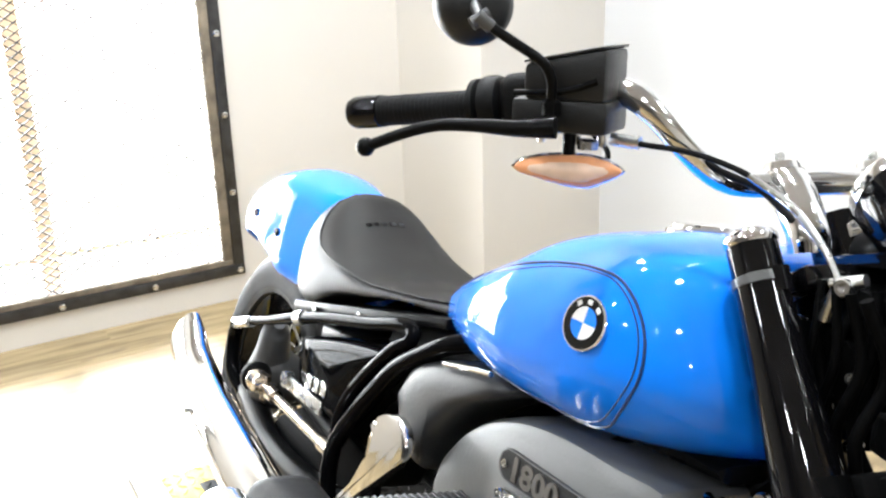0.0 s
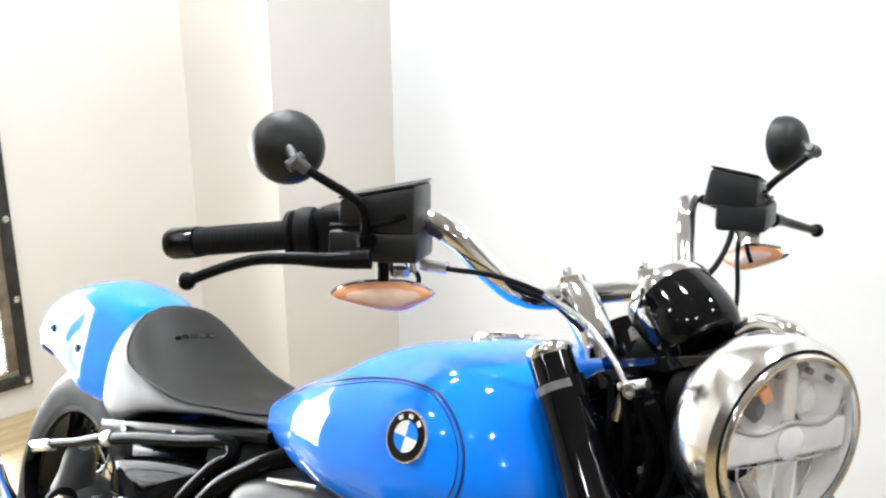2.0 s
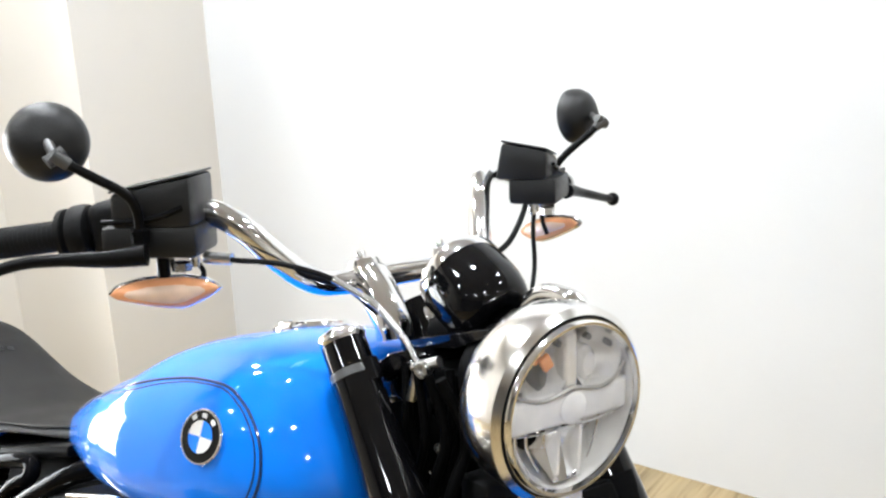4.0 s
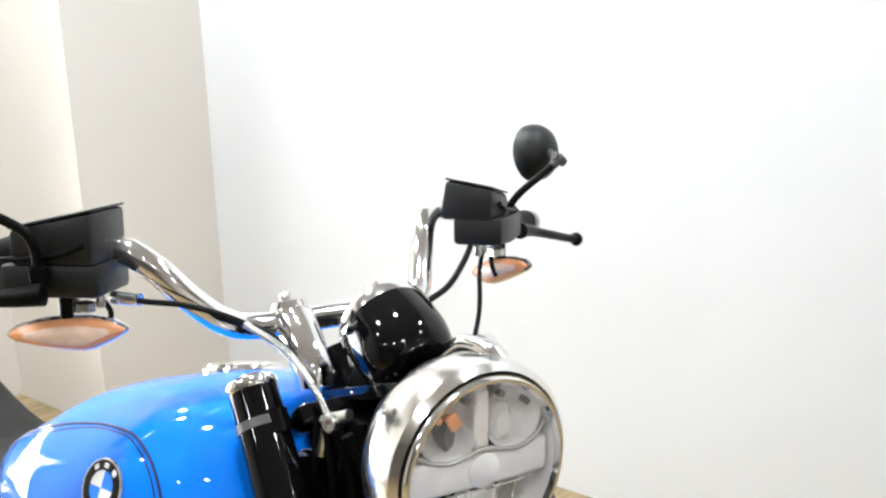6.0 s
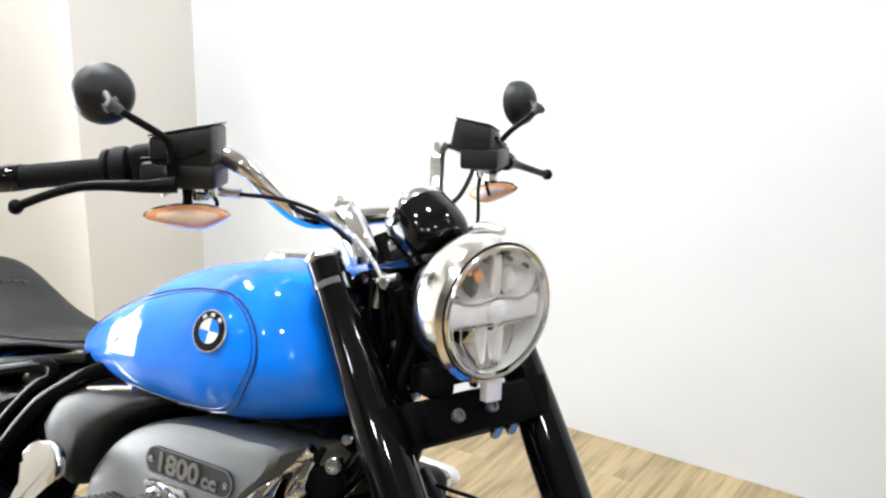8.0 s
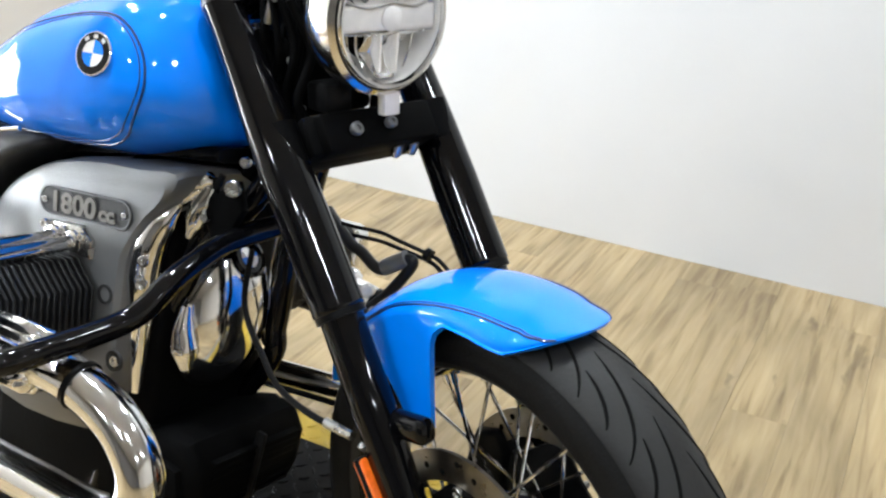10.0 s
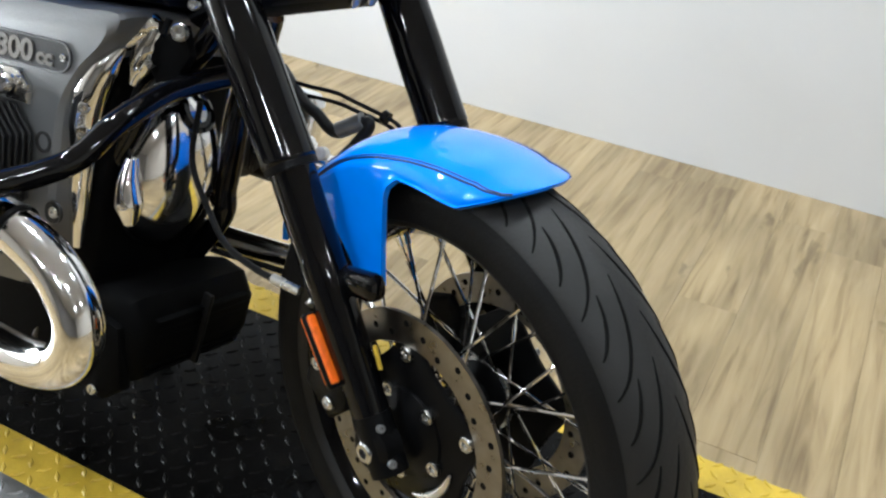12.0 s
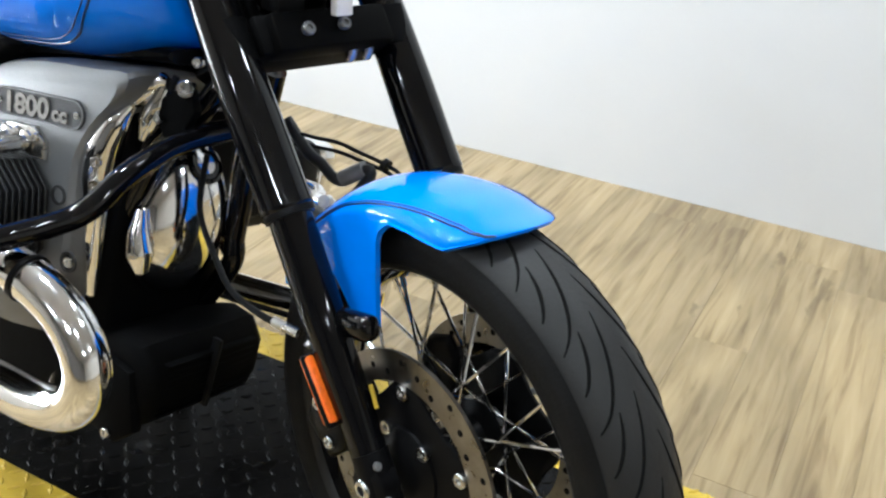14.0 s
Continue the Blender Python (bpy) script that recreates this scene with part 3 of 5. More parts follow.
def rear_fender():
    rings = []
    for a in np.linspace(radians(42), radians(138), 48):
        deg = math.degrees(a)
        half = rear_half(deg)
        skirt = float(np.interp(deg, [42, 66, 72, 90, 98, 108, 120, 132, 138], [0.30, 0.285, 0.258, 0.258, 0.280, 0.310, 0.345, 0.385, 0.43]))
        crown = float(np.interp(deg, [42, 80, 95, 120, 138], [0.462, 0.467, 0.469, 0.458, 0.446]))
        prof = []
        for k in np.linspace(-1, 1, 27):
            if abs(k) > 0.6:
                f = (abs(k) - 0.6) / 0.4
                edge = crown - 0.062
                r, y = edge + (min(skirt, edge - 0.002) - edge) * f, math.copysign(half * (1 + 0.02 * f), k)
            else:
                q = k / 0.6
                y = math.sin(q * math.pi / 2) * half
                r = crown - 0.062 * (1 - math.cos(q * math.pi / 2) ** 0.9)
            prof.append((y, r))
        ring = [REAR + Vector((r * math.cos(a), y, r * math.sin(a))) for y, r in prof]
        ring += [REAR + Vector(((r - 0.005) * math.cos(a), y * 0.95, (r - 0.005) * math.sin(a))) for y, r in reversed(prof)]
        rings.append(ring)
    fen = part("rear_fender", skin(rings), BLUE, bike, "glossy blue rear fender", angle=50)
    for side in (-1, 1):
        for s, r in ((0.0, 0.0015), (0.006, 0.0008)):
            pts = [REAR + Vector(((0.418 - s) * math.cos(a), side * (0.955 * rear_half(math.degrees(a)) + 0.4 * s), (0.418 - s) * math.sin(a))) for a in np.linspace(radians(58), radians(118), 24)]
            part("pinstripe", tube(pts, r, 6, smooth=False), STRIPE, fen, "dark blue pinstripe")
    for x, z in ((-1.745, 0.688), (-1.625, 0.675)):
        part("bolt", bolt_mesh(0.008, 0.005), SATIN, fen, "black fender bolt", aim((x, -rear_half(math.degrees(math.atan2(z - REAR.z, x - REAR.x))) * 1.01, z), (0, -1, 0)))


rear_fender()


def wheel(centre, radius, half, rim_r, mat_rim, m, spokes, hub_r, hub_half, name, grooves):
    """A spoked wheel about a crosswise axle: tyre, rim, spokes with nipples, hub."""
    put = m @ Matrix.Translation(centre) @ Matrix.Rotation(radians(90), 4, "X")
    prof = []
    core = radius - half * 0.92
    for a in np.linspace(radians(-128), radians(128), 33):
        y = half * math.sin(a) * (1.0 if abs(a) < 1.5 else 0.97)
        r = core + (radius - core) * math.cos(a) if abs(a) < math.pi / 2 else core + 0.9 * half * math.cos(a)
        prof.append((r, y))
    prof = [(max(r, rim_r - 0.004), y) for r, y in prof]
    tyre = part(name + "_tyre", skin([[(r * math.cos(t), r * math.sin(t), y) for r, y in prof] for t in np.linspace(0, math.tau, 97)][:-1] + [[(r, 0, y) for r, y in prof]], close=False, caps=False), TYRE, bike, "black street tyre with curved tread grooves", put)
    if grooves:
        # long hooked and short shoulder grooves on both halves of the tread, laid on as shade-dark strips
        for lats, span, start in (((0.10, 0.22, 0.38, 0.60, 0.93), 0.36, 0.0), ((0.50, 0.56, 0.65, 0.77, 0.92), 0.19, 0.04)):
            for sgn in (1, -1):
                pts = []
                for s in np.linspace(0, 1, 15):
                    lat, ang = sgn * eased(s, np.linspace(0, 1, 5), np.array(lats)), -start - span * (1 - (1 - s) ** 1.25)
                    r = core + (radius - core) * math.cos(lat) - 0.0010
                    pts.append((r * math.cos(ang), r * math.sin(ang), half * math.sin(lat)))
                bm, first = tube(pts, [0.0012, 0.0020, 0.0023, 0.0023, 0.0020, 0.0012], 6, smooth=False), None
                for k in range(23):
                    turn = Matrix.Rotation((k + (0.5 if sgn > 0 else 0)) * math.tau / 23, 4, "Z")
                    first = again(first, turn) if first else part("tread_groove", bm, RECESS_SHADE, tyre, m=turn)
    for sgn in (-1, 1):
        flank = [(r, y) for r, y in prof if y * sgn > half * 0.86 and r > rim_r]
        flank = [(core + (r - core) * 1.02, y + sgn * 0.0012) for r, y in flank]
        part("sidewall", skin([[(r * math.cos(t), r * math.sin(t), y) for r, y in flank] for t in np.linspace(0, math.tau, 97)], close=False, caps=False), RUBBER, tyre, "smooth darker tyre sidewall")
    w = half * 0.72
    section = [(rim_r + 0.012, -w), (rim_r + 0.013, -w - 0.004), (rim_r + 0.004, -w - 0.006), (rim_r - 0.006, -w + 0.006), (rim_r - 0.020, -w * 0.45), (rim_r - 0.024, 0)]
    section += [(r, -y) for r, y in reversed(section[:-1])]
    rim = part(name + "_rim", skin([[(r * math.cos(t), r * math.sin(t), y) for r, y in section] for t in np.linspace(0, math.tau, 97)], close=False, caps=False), mat_rim, bike, "gloss black spoked rim", put)
    part("hub", lathe([(0.018, -hub_half - 0.02), (0.024, -hub_half - 0.015), (0.03, -hub_half - 0.006), (hub_r, -hub_half), (hub_r, -hub_half + 0.008), (hub_r * 0.62, -hub_half + 0.018), (hub_r * 0.55, 0), (hub_r * 0.62, hub_half - 0.018), (hub_r, hub_half - 0.008), (hub_r, hub_half), (0.03, hub_half + 0.006), (0.024, hub_half + 0.015), (0.018, hub_half + 0.02)], 40), SATIN, rim, "black wheel hub")
    for sd in (-1, 1):
        part("hub_flange", lathe([(hub_r * 0.72, sd * (hub_half + 0.001)), (hub_r * 1.06, sd * (hub_half + 0.002)), (hub_r * 1.06, sd * (hub_half - 0.004)), (hub_r * 0.9, sd * (hub_half - 0.006))], 40, caps=False), STEEL, rim, "bright steel spoke flange")
    base = {}
    for k in range(spokes):
        side = 1 if k % 2 else -1
        cross = 1 if (k // 2) % 2 else -1
        key = (side, cross)
        t = k * math.tau / spokes
        rot = Matrix.Rotation(t, 4, "Z")
        if key not in base:
            a = cross * radians(58)
            p = Vector((hub_r * 0.93 * math.cos(a), hub_r * 0.93 * math.sin(a), side * (hub_half - 0.003)))
            q = Vector((rim_r - 0.018, 0, side * 0.006))
            d = (q - p).normalized()
            bm = joined(rod(p, q, 0.0023, 8), rod(q - d * 0.018, q, 0.0036, 8))
            base[key] = part("spoke", bm, CHROME, rim, "steel wire spoke", rot)
        else:
            again(base[key], rot)
    return tyre, rim


# near-black that paints the shade inside tread grooves and disc holes
RECESS_SHADE = material("groove_shadow_rubber", (0.006, 0.006, 0.006), 0.9, spec=0.05)
wheel(REAR, 0.315, 0.088, 0.208, BLACK, Matrix(), 36, 0.05, 0.06, "rear", False)


def chassis():
    for s in (-1, 1):
        y = s * 0.14
        loop = part("frame_tube", tube([(-1.650, y, 0.474), (-1.59, y, 0.498), (-1.492, y, 0.532), (-1.393, y, 0.569), (-1.269, y, 0.610), (-1.178, y, 0.636), (-1.104, y, 0.656), (-1.02, y, 0.682), (-0.985, y, 0.684), (-0.980, s * 0.146, 0.668), (-1.008, s * 0.15, 0.650), (-1.06, s * 0.15, 0.600), (-1.106, s * 0.15, 0.546), (-1.133, s * 0.15, 0.494), (-1.128, s * 0.15, 0.43)], [0.0085] * 3 + [0.0108] * 12, 16), FRAME_BLACK, bike, "gloss black rear frame tube looped round the side cover")
        part("tube_collar", tube([(-1.372, y, 0.5765), (-1.348, y, 0.585)], [0.0140, 0.0132], 20), STEEL, loop, "bright tube collar")
        part("frame_lug", moved(block(-0.050, 0.046, -0.012, 0.010, -0.013, 0.010, 0.007, 3), Matrix.Translation((-1.628, y, 0.484)) @ Matrix.Rotation(radians(-20), 4, "Y")), STEEL, loop, "bright cast frame lug")
        part("frame_tube", tube([(-0.62, s * 0.06, 0.80), (-0.74, s * 0.11, 0.755), (-0.854, s * 0.15, 0.711), (-0.927, s * 0.158, 0.667), (-0.978, s * 0.16, 0.629), (-1.021, s * 0.16, 0.582), (-1.059, s * 0.16, 0.536), (-1.098, s * 0.16, 0.482), (-1.116, s * 0.16, 0.436), (-1.105, s * 0.155, 0.36), (-1.02, s * 0.14, 0.24), (-0.90, s * 0.12, 0.19), (-0.60, s * 0.10, 0.18)], 0.0135, 16), FRAME_BLACK, bike, "gloss black cradle tube")
        down = ((-0.470, -0.085, 0.602), (-0.508, -0.085, 0.528), (-0.548, -0.085, 0.445), (-0.590, -0.09, 0.356)) if s < 0 else ((-0.456, 0.08, 0.589), (-0.460, 0.08, 0.53), (-0.466, 0.08, 0.46), (-0.475, 0.082, 0.40))
        part("frame_tube", tube([(-0.40, s * 0.045, 0.72), (-0.425, s * 0.065, 0.66), *down, (-0.61, s * 0.10, 0.22), (-0.63, s * 0.10, 0.18)], 0.0165), BLACK, bike, "gloss black down tube")
        part("wheel_lug", tube([(-1.66, y, 0.470), (-1.685, y * 0.95, 0.43), (-1.66, y * 0.95, 0.37), (-1.60, y * 0.9, 0.345)], 0.015), FRAME_BLACK, bike, "black rear axle lug")
    part("head_tube", rod((-0.475, 0, 0.98), (-0.375, 0, 0.825), 0.036, 24), BLACK, bike, "black steering head tube")
    part("frame_gusset", prism([(-0.47, 0.90), (-0.40, 0.82), (-0.42, 0.68), (-0.60, 0.74), (-0.60, 0.86)], -0.045, 0.045, 0.01), BLACK, bike, "black frame gusset under the tank")
    # engine guard sweeping out round the cylinder
    part("engine_guard", tube([(-0.380, -0.01, 0.646), (-0.389, -0.06, 0.640), (-0.410, -0.12, 0.620), (-0.417, -0.19, 0.584), (-0.422, -0.232, 0.549), (-0.433, -0.262, 0.531), (-0.447, -0.32, 0.516), (-0.468, -0.39, 0.500), (-0.55, -0.43, 0.47)], 0.0150, 16), BLACK, bike, "gloss black engine guard bar")
    # side panel with badge
    edge = [(p.x, p.z) for p in curve_points([(x, 0, z) for x, z in ((-1.338, 0.556), (-1.289, 0.573), (-1.186, 0.603), (-1.057, 0.634), (-1.005, 0.645), (-1.035, 0.606), (-1.094, 0.540), (-1.140, 0.485), (-1.165, 0.466), (-1.23, 0.460), (-1.315, 0.464), (-1.342, 0.508), (-1.338, 0.556))], 4)][:-1]
    side = part("side_cover", skin([[(-1.19 + (x + 1.19) * k, y, 0.555 + (z - 0.555) * k) for x, z in edge] for y, k in ((-0.10, 1), (-0.128, 1), (-0.138, 0.97), (-0.146, 0.88), (-0.152, 0.7), (-0.155, 0.45), (-0.156, 0.1))]), FRAME_BLACK, bike, "gloss black side cover")
    for k in range(3):
        part("side_badge", moved(block(-0.0095, 0.0095, -0.002, 0.002, -0.0115, 0.0115, 0.001), pose(-1.249 + k * 0.028, -0.156, 0.5045 + k * 0.0045, 0, -9, 0)), CHROME, side, "chrome side badge bar")
    part("badge_plate", joined(moved(block(-0.074, 0.074, -0.004, 0.004, -0.0115, 0.0115, 0.003), pose(-1.258, -0.157, 0.478, 0, -4, 0)), rod((-1.332, -0.165, 0.477), (-1.332, -0.150, 0.477), 0.014, 18)), STEEL, side, "bright metal trim plate")
    # shaft drive on the right
    part("drive_shaft", joined(rod((-1.43, -0.155, 0.4235), (-1.13, -0.154, 0.4345), 0.0088, 20), rod((-1.40, -0.155, 0.4245), (-1.372, -0.155, 0.4255), 0.0135, 20), rod((-1.165, -0.154, 0.433), (-1.135, -0.154, 0.434), 0.0125, 20)), NICKEL, bike, "bare nickel drive shaft")
    joint = part("universal_joint", joined(moved(lathe([(0.010, -0.022), (0.0205, -0.018), (0.022, 0.0), (0.018, 0.008), (0.019, 0.016), (0.010, 0.022)], 24), aim((-1.462, -0.155, 0.4215), (1, 0, 0.07))), rod((-1.428, -0.178, 0.4235), (-1.428, -0.132, 0.4235), 0.0075, 16), rod((-1.428, -0.155, 0.400), (-1.428, -0.155, 0.447), 0.0075, 16), moved(block(-0.012, 0.012, -0.018, 0.018, -0.006, 0.006, 0.003), Matrix.Translation((-1.432, -0.155, 0.4235)))), NICKEL, bike, "bare nickel universal joint")
    part("shaft_boot", tube([(-1.31, -0.13, 0.452), (-1.23, -0.135, 0.450), (-1.13, -0.14, 0.452)], 0.0105, 14), RUBBER, bike, "dull black boot behind the shaft")
    for k in range(6):
        a = k * math.tau / 6
        part("bolt", bolt_mesh(0.0032), STEEL, joint, m=aim((-1.446, -0.155 + 0.016 * math.cos(a), 0.4225 + 0.016 * math.sin(a)), (1, 0, 0.07)))
    drive = part("final_drive", moved(lathe([(0.02, -0.06), (0.045, -0.055), (0.058, -0.03), (0.062, 0.0), (0.060, 0.014), (0.054, 0.024), (0.042, 0.034), (0.026, 0.040), (0.012, 0.041)], 40), aim((-1.552, -0.095, 0.395), (0, -1, 0.1))), DRIVE_GREY, bike, "satin grey final drive housing")
    part("drive_neck", tube([(-1.55, -0.10, 0.42), (-1.54, -0.105, 0.455), (-1.525, -0.112, 0.500), (-1.51, -0.115, 0.520)], [0.044, 0.034, 0.027, 0.012], 24), DRIVE_GREY, drive, "cast neck of the final drive")
    part("drive_flange", moved(lathe([(0.020, -0.006), (0.030, -0.004), (0.030, 0.004), (0.024, 0.008)], 28), aim((-1.492, -0.150, 0.420), (1, 0, 0.07))), SATIN, drive, "black flange of the shaft")
    part("swing_arm", tube([(-1.60, -0.11, 0.345), (-1.42, -0.13, 0.32), (-1.22, -0.13, 0.33), (-1.06, -0.11, 0.35)], [0.03, 0.022, 0.024, 0.03], 18), SATIN, bike, "black swing arm")
    part("swing_arm", tube([(-1.60, 0.11, 0.345), (-1.42, 0.13, 0.32), (-1.22, 0.13, 0.33), (-1.06, 0.11, 0.35)], [0.03, 0.022, 0.024, 0.03], 18), SATIN, bike)
    part("inner_fender", prism([(-1.38, 0.57), (-1.20, 0.60), (-1.17, 0.42), (-1.22, 0.32), (-1.34, 0.38)], -0.095, 0.095, 0.02, 3), SATIN, bike, "black inner fender")
    part("swing_arm_web", prism([(-1.49, 0.30), (-1.44, 0.365), (-1.36, 0.415), (-1.20, 0.45), (-1.06, 0.44), (-1.04, 0.30), (-1.12, 0.22), (-1.40, 0.235)], -0.112, -0.092, 0.008), MATTE, bike, "dull black swing arm web")
    # added filler that keeps the gap under the seat dark, hiding the floor
    part("battery_box", prism([(-1.16, 0.56), (-1.14, 0.655), (-0.98, 0.715), (-0.80, 0.745), (-0.72, 0.72), (-0.80, 0.60), (-0.98, 0.50)], -0.085, 0.085, 0.012), MATTE, bike, "dull black filler added in the dark gap under the seat")
    part("shock", joined(rod((-1.30, -0.02, 0.34), (-1.12, -0.02, 0.52), 0.026, 20)), SATIN, bike, "black rear shock")


chassis()


def exhaust():
    for s in (-1, 1):
        # header: bends forward out of the head, down and back under the engine
        pipe = part("header_pipe", tube([(-0.585, s * 0.315, 0.470), (-0.52, s * 0.312, 0.476), (-0.445, s * 0.305, 0.468), (-0.375, s * 0.300, 0.436), (-0.338, s * 0.298, 0.385), (-0.355, s * 0.295, 0.335), (-0.42, s * 0.288, 0.308), (-0.52, s * 0.280, 0.302), (-0.70, s * 0.268, 0.300), (-0.98, s * 0.258, 0.322)], 0.0275, 24, 8), CHROME, bike, "polished chrome exhaust header")
        part("pipe_clamp", moved(lathe([(0.0275, -0.004), (0.0300, -0.003), (0.0300, 0.003), (0.0275, 0.004)], 32), aim((-0.437, s * 0.3045, 0.466), (0.93, 0.07, -0.25))), SATIN, pipe, "dark joint ring")
        nut = [[(k * (0.037 + 0.0028 * math.cos(18 * a)) * math.cos(a), k * (0.037 + 0.0028 * math.cos(18 * a)) * math.sin(a), h) for a in np.linspace(0, math.tau, 108, endpoint=False)] for h, k in ((-0.050, 0.72), (-0.046, 0.92), (-0.040, 1.0), (0.034, 1.0), (0.042, 0.92), (0.046, 0.74))]
        part("exhaust_nut", moved(skin(nut), aim((-0.535, s * 0.313, 0.478), (1, 0, -0.04))), CHROME, pipe, "fluted chrome exhaust collar")
        rings = []
        stations = [(-0.92, 0.318, 0.030, 0.030), (-0.97, 0.322, 0.033, 0.033), (-1.02, 0.330, 0.046, 0.046), (-1.12, 0.356, 0.046, 0.047), (-1.38, 0.383, 0.044, 0.047), (-1.46, 0.394, 0.040, 0.049), (-1.54, 0.418, 0.032, 0.050), (-1.585, 0.440, 0.028, 0.053), (-1.620, 0.455, 0.026, 0.055)]
        for x, z, ry, rz in stations:
            rings.append([(x + (0.5 if x < -1.55 else 0.2 if x < -1.5 else 0) * rz * math.sin(a), s * 0.255 + ry * math.cos(a), z + rz * math.sin(a)) for a in np.linspace(0, math.tau, 32, endpoint=False)])
        can = part("silencer", skin(rings + [[(q[0] + 0.02, s * 0.255 + (q[1] - s * 0.255) * 0.85, 0.452 + (q[2] - 0.452) * 0.85) for q in rings[-1]]]), CHROME, bike, "long chrome fishtail silencer")
        part("silencer_seam", tube([(x, s * 0.255 - ry * 1.005, z) for x, z, ry, rz in stations[3:]], 0.0015, 6), STEEL, can)
        part("bolt", bolt_mesh(0.006), STEEL, can, m=aim((-1.40, s * 0.255 - 0.047, 0.392), (0, -1, 0)))


exhaust()


HEEL = [(-0.92, 0.581), (-0.897, 0.597), (-0.869, 0.606), (-0.843, 0.596), (-0.836, 0.566), (-0.865, 0.53), (-0.925, 0.472), (-0.977, 0.42), (-0.999, 0.416), (-0.929, 0.501), (-0.923, 0.535), (-0.925, 0.563)]


def engine():
    case = [(-0.835, 0.40), (-0.845, 0.53), (-0.825, 0.585), (-0.775, 0.640), (-0.705, 0.676), (-0.62, 0.694), (-0.53, 0.700), (-0.465, 0.705), (-0.47, 0.678), (-0.505, 0.640), (-0.530, 0.600), (-0.542, 0.56), (-0.545, 0.46), (-0.56, 0.36), (-0.60, 0.31), (-0.78, 0.31)]
    outline = [(p.x, p.z) for p in curve_points([(x, 0, z) for x, z in case + case[:1]], 3)][:-1]
    cx, cz = -0.67, 0.50
    rings = []
    for y, k in ((-0.158, 0.0), (-0.1575, 0.90), (-0.152, 0.965), (-0.14, 0.99), (-0.12, 1.0), (0.12, 1.0), (0.14, 0.99), (0.152, 0.965), (0.1575, 0.90)):
        if k:
            rings.append([(cx + (x - cx) * k, y, cz + (z - cz) * k) for x, z in outline])
    block_part = part("engine_case", skin(rings), CASE, bike, "satin grey cast engine housing", angle=30)
    # capacity plate with raised figures
    m = pose(-0.621, -0.1585, 0.627, 90, -2.6, 0)
    def slot(half, r, z0, z1):
        pts = [(half + r * math.cos(a), r * math.sin(a)) for a in np.linspace(-math.pi / 2, math.pi / 2, 10)] + [(-half + r * math.cos(a), r * math.sin(a)) for a in np.linspace(math.pi / 2, 1.5 * math.pi, 10)]
        return skin([[(x, y, z) for x, y in pts] for z in (z0, z1)])
    plate = part("capacity_plate", joined(slot(0.068, 0.0195, -0.004, 0.002)), CASE_DARK, block_part, "dark oval engine plate with raised lettering", m)
    part("plate_rim", joined(*[tube([(sx * (0.068 + 0.0185 * math.cos(a)), 0.0185 * math.sin(a), 0.002) for a in np.linspace(-math.pi / 2, math.pi / 2, 9)], 0.0014, 6, 2) for sx in (1, -1)], rod((-0.068, 0.0185, 0.002), (0.068, 0.0185, 0.002), 0.0014, 6), rod((-0.068, -0.0185, 0.002), (0.068, -0.0185, 0.002), 0.0014, 6)), CASE, plate)
    for x in (-0.076, 0.076):
        part("bolt", bolt_mesh(0.0048, 0.003), STEEL, plate, m=Matrix.Translation((x, 0, 0.002)))
    for text, size, x in (("1800", 0.037, -0.066), ("cc", 0.027, 0.030)):
        font = bpy.data.curves.new("lettering", "FONT")
        font.body, font.size, font.extrude, font.bevel_depth, font.offset = text, size, 0.0012, 0.0003, 0.0010
        tmp = bpy.data.objects.new("lettering", font)
        me = bpy.data.meshes.new_from_object(tmp)
        bpy.data.objects.remove(tmp)
        me.materials.append(LETTER)
        ob = new("raised_figure", me)
        ob.parent, ob.matrix_basis = plate, Matrix.Translation((x, -0.0125, 0.0028)) @ Matrix.Diagonal((1.22, 1, 1, 1))
        tagged(ob, "raised bright plate lettering")
    for x, z, r in ((-0.572, 0.518, 0.010), (-0.545, 0.432, 0.011)):
        part("bore", moved(lathe([(r + 0.004, -0.002), (r + 0.0035, 0.0015), (r, 0.0015), (r * 0.9, -0.006), (0.0005, -0.006)], 24), aim((x, -0.158, z), (0, -1, 0))), CASE_DARK, block_part, "recessed bore in the housing")
    part("bolt", bolt_mesh(0.008, 0.004), STEEL, block_part, m=aim((-0.545, -0.156, 0.432), (0, -1, 0)))
    # dark strip standing in for the shade on the housing's top edge under the tank
    part("top_cover", prism([(-0.83, 0.655), (-0.70, 0.688), (-0.55, 0.708), (-0.45, 0.715), (-0.45, 0.735), (-0.62, 0.725), (-0.84, 0.70)], -0.10, 0.10, 0.01), SATIN, bike, "dark strip for the shade between engine and tank")
    # air intake cover and chrome elbow
    edge = [(p.x, p.z) for p in curve_points([(x, 0, z) for x, z in ((-0.965, 0.600), (-0.93, 0.655), (-0.85, 0.690), (-0.74, 0.712), (-0.71, 0.700), (-0.79, 0.650), (-0.85, 0.585), (-0.87, 0.53), (-0.93, 0.545), (-0.965, 0.600))], 4)][:-1]
    part("intake_cover", skin([[(-0.85 + (x + 0.85) * k, y, 0.64 + (z - 0.64) * k) for x, z in edge] for y, k in ((-0.176, 0.2), (-0.175, 0.5), (-0.171, 0.75), (-0.163, 0.9), (-0.15, 0.98), (-0.135, 1), (0.135, 1), (0.15, 0.98), (0.163, 0.9), (0.171, 0.75), (0.176, 0.2))]), CASE_DARK, bike, "dark grey intake cover")
    shield = [(p.x, p.z) for p in curve_points([(x, 0, z) for x, z in HEEL + HEEL[:1]], 3)][:-1]
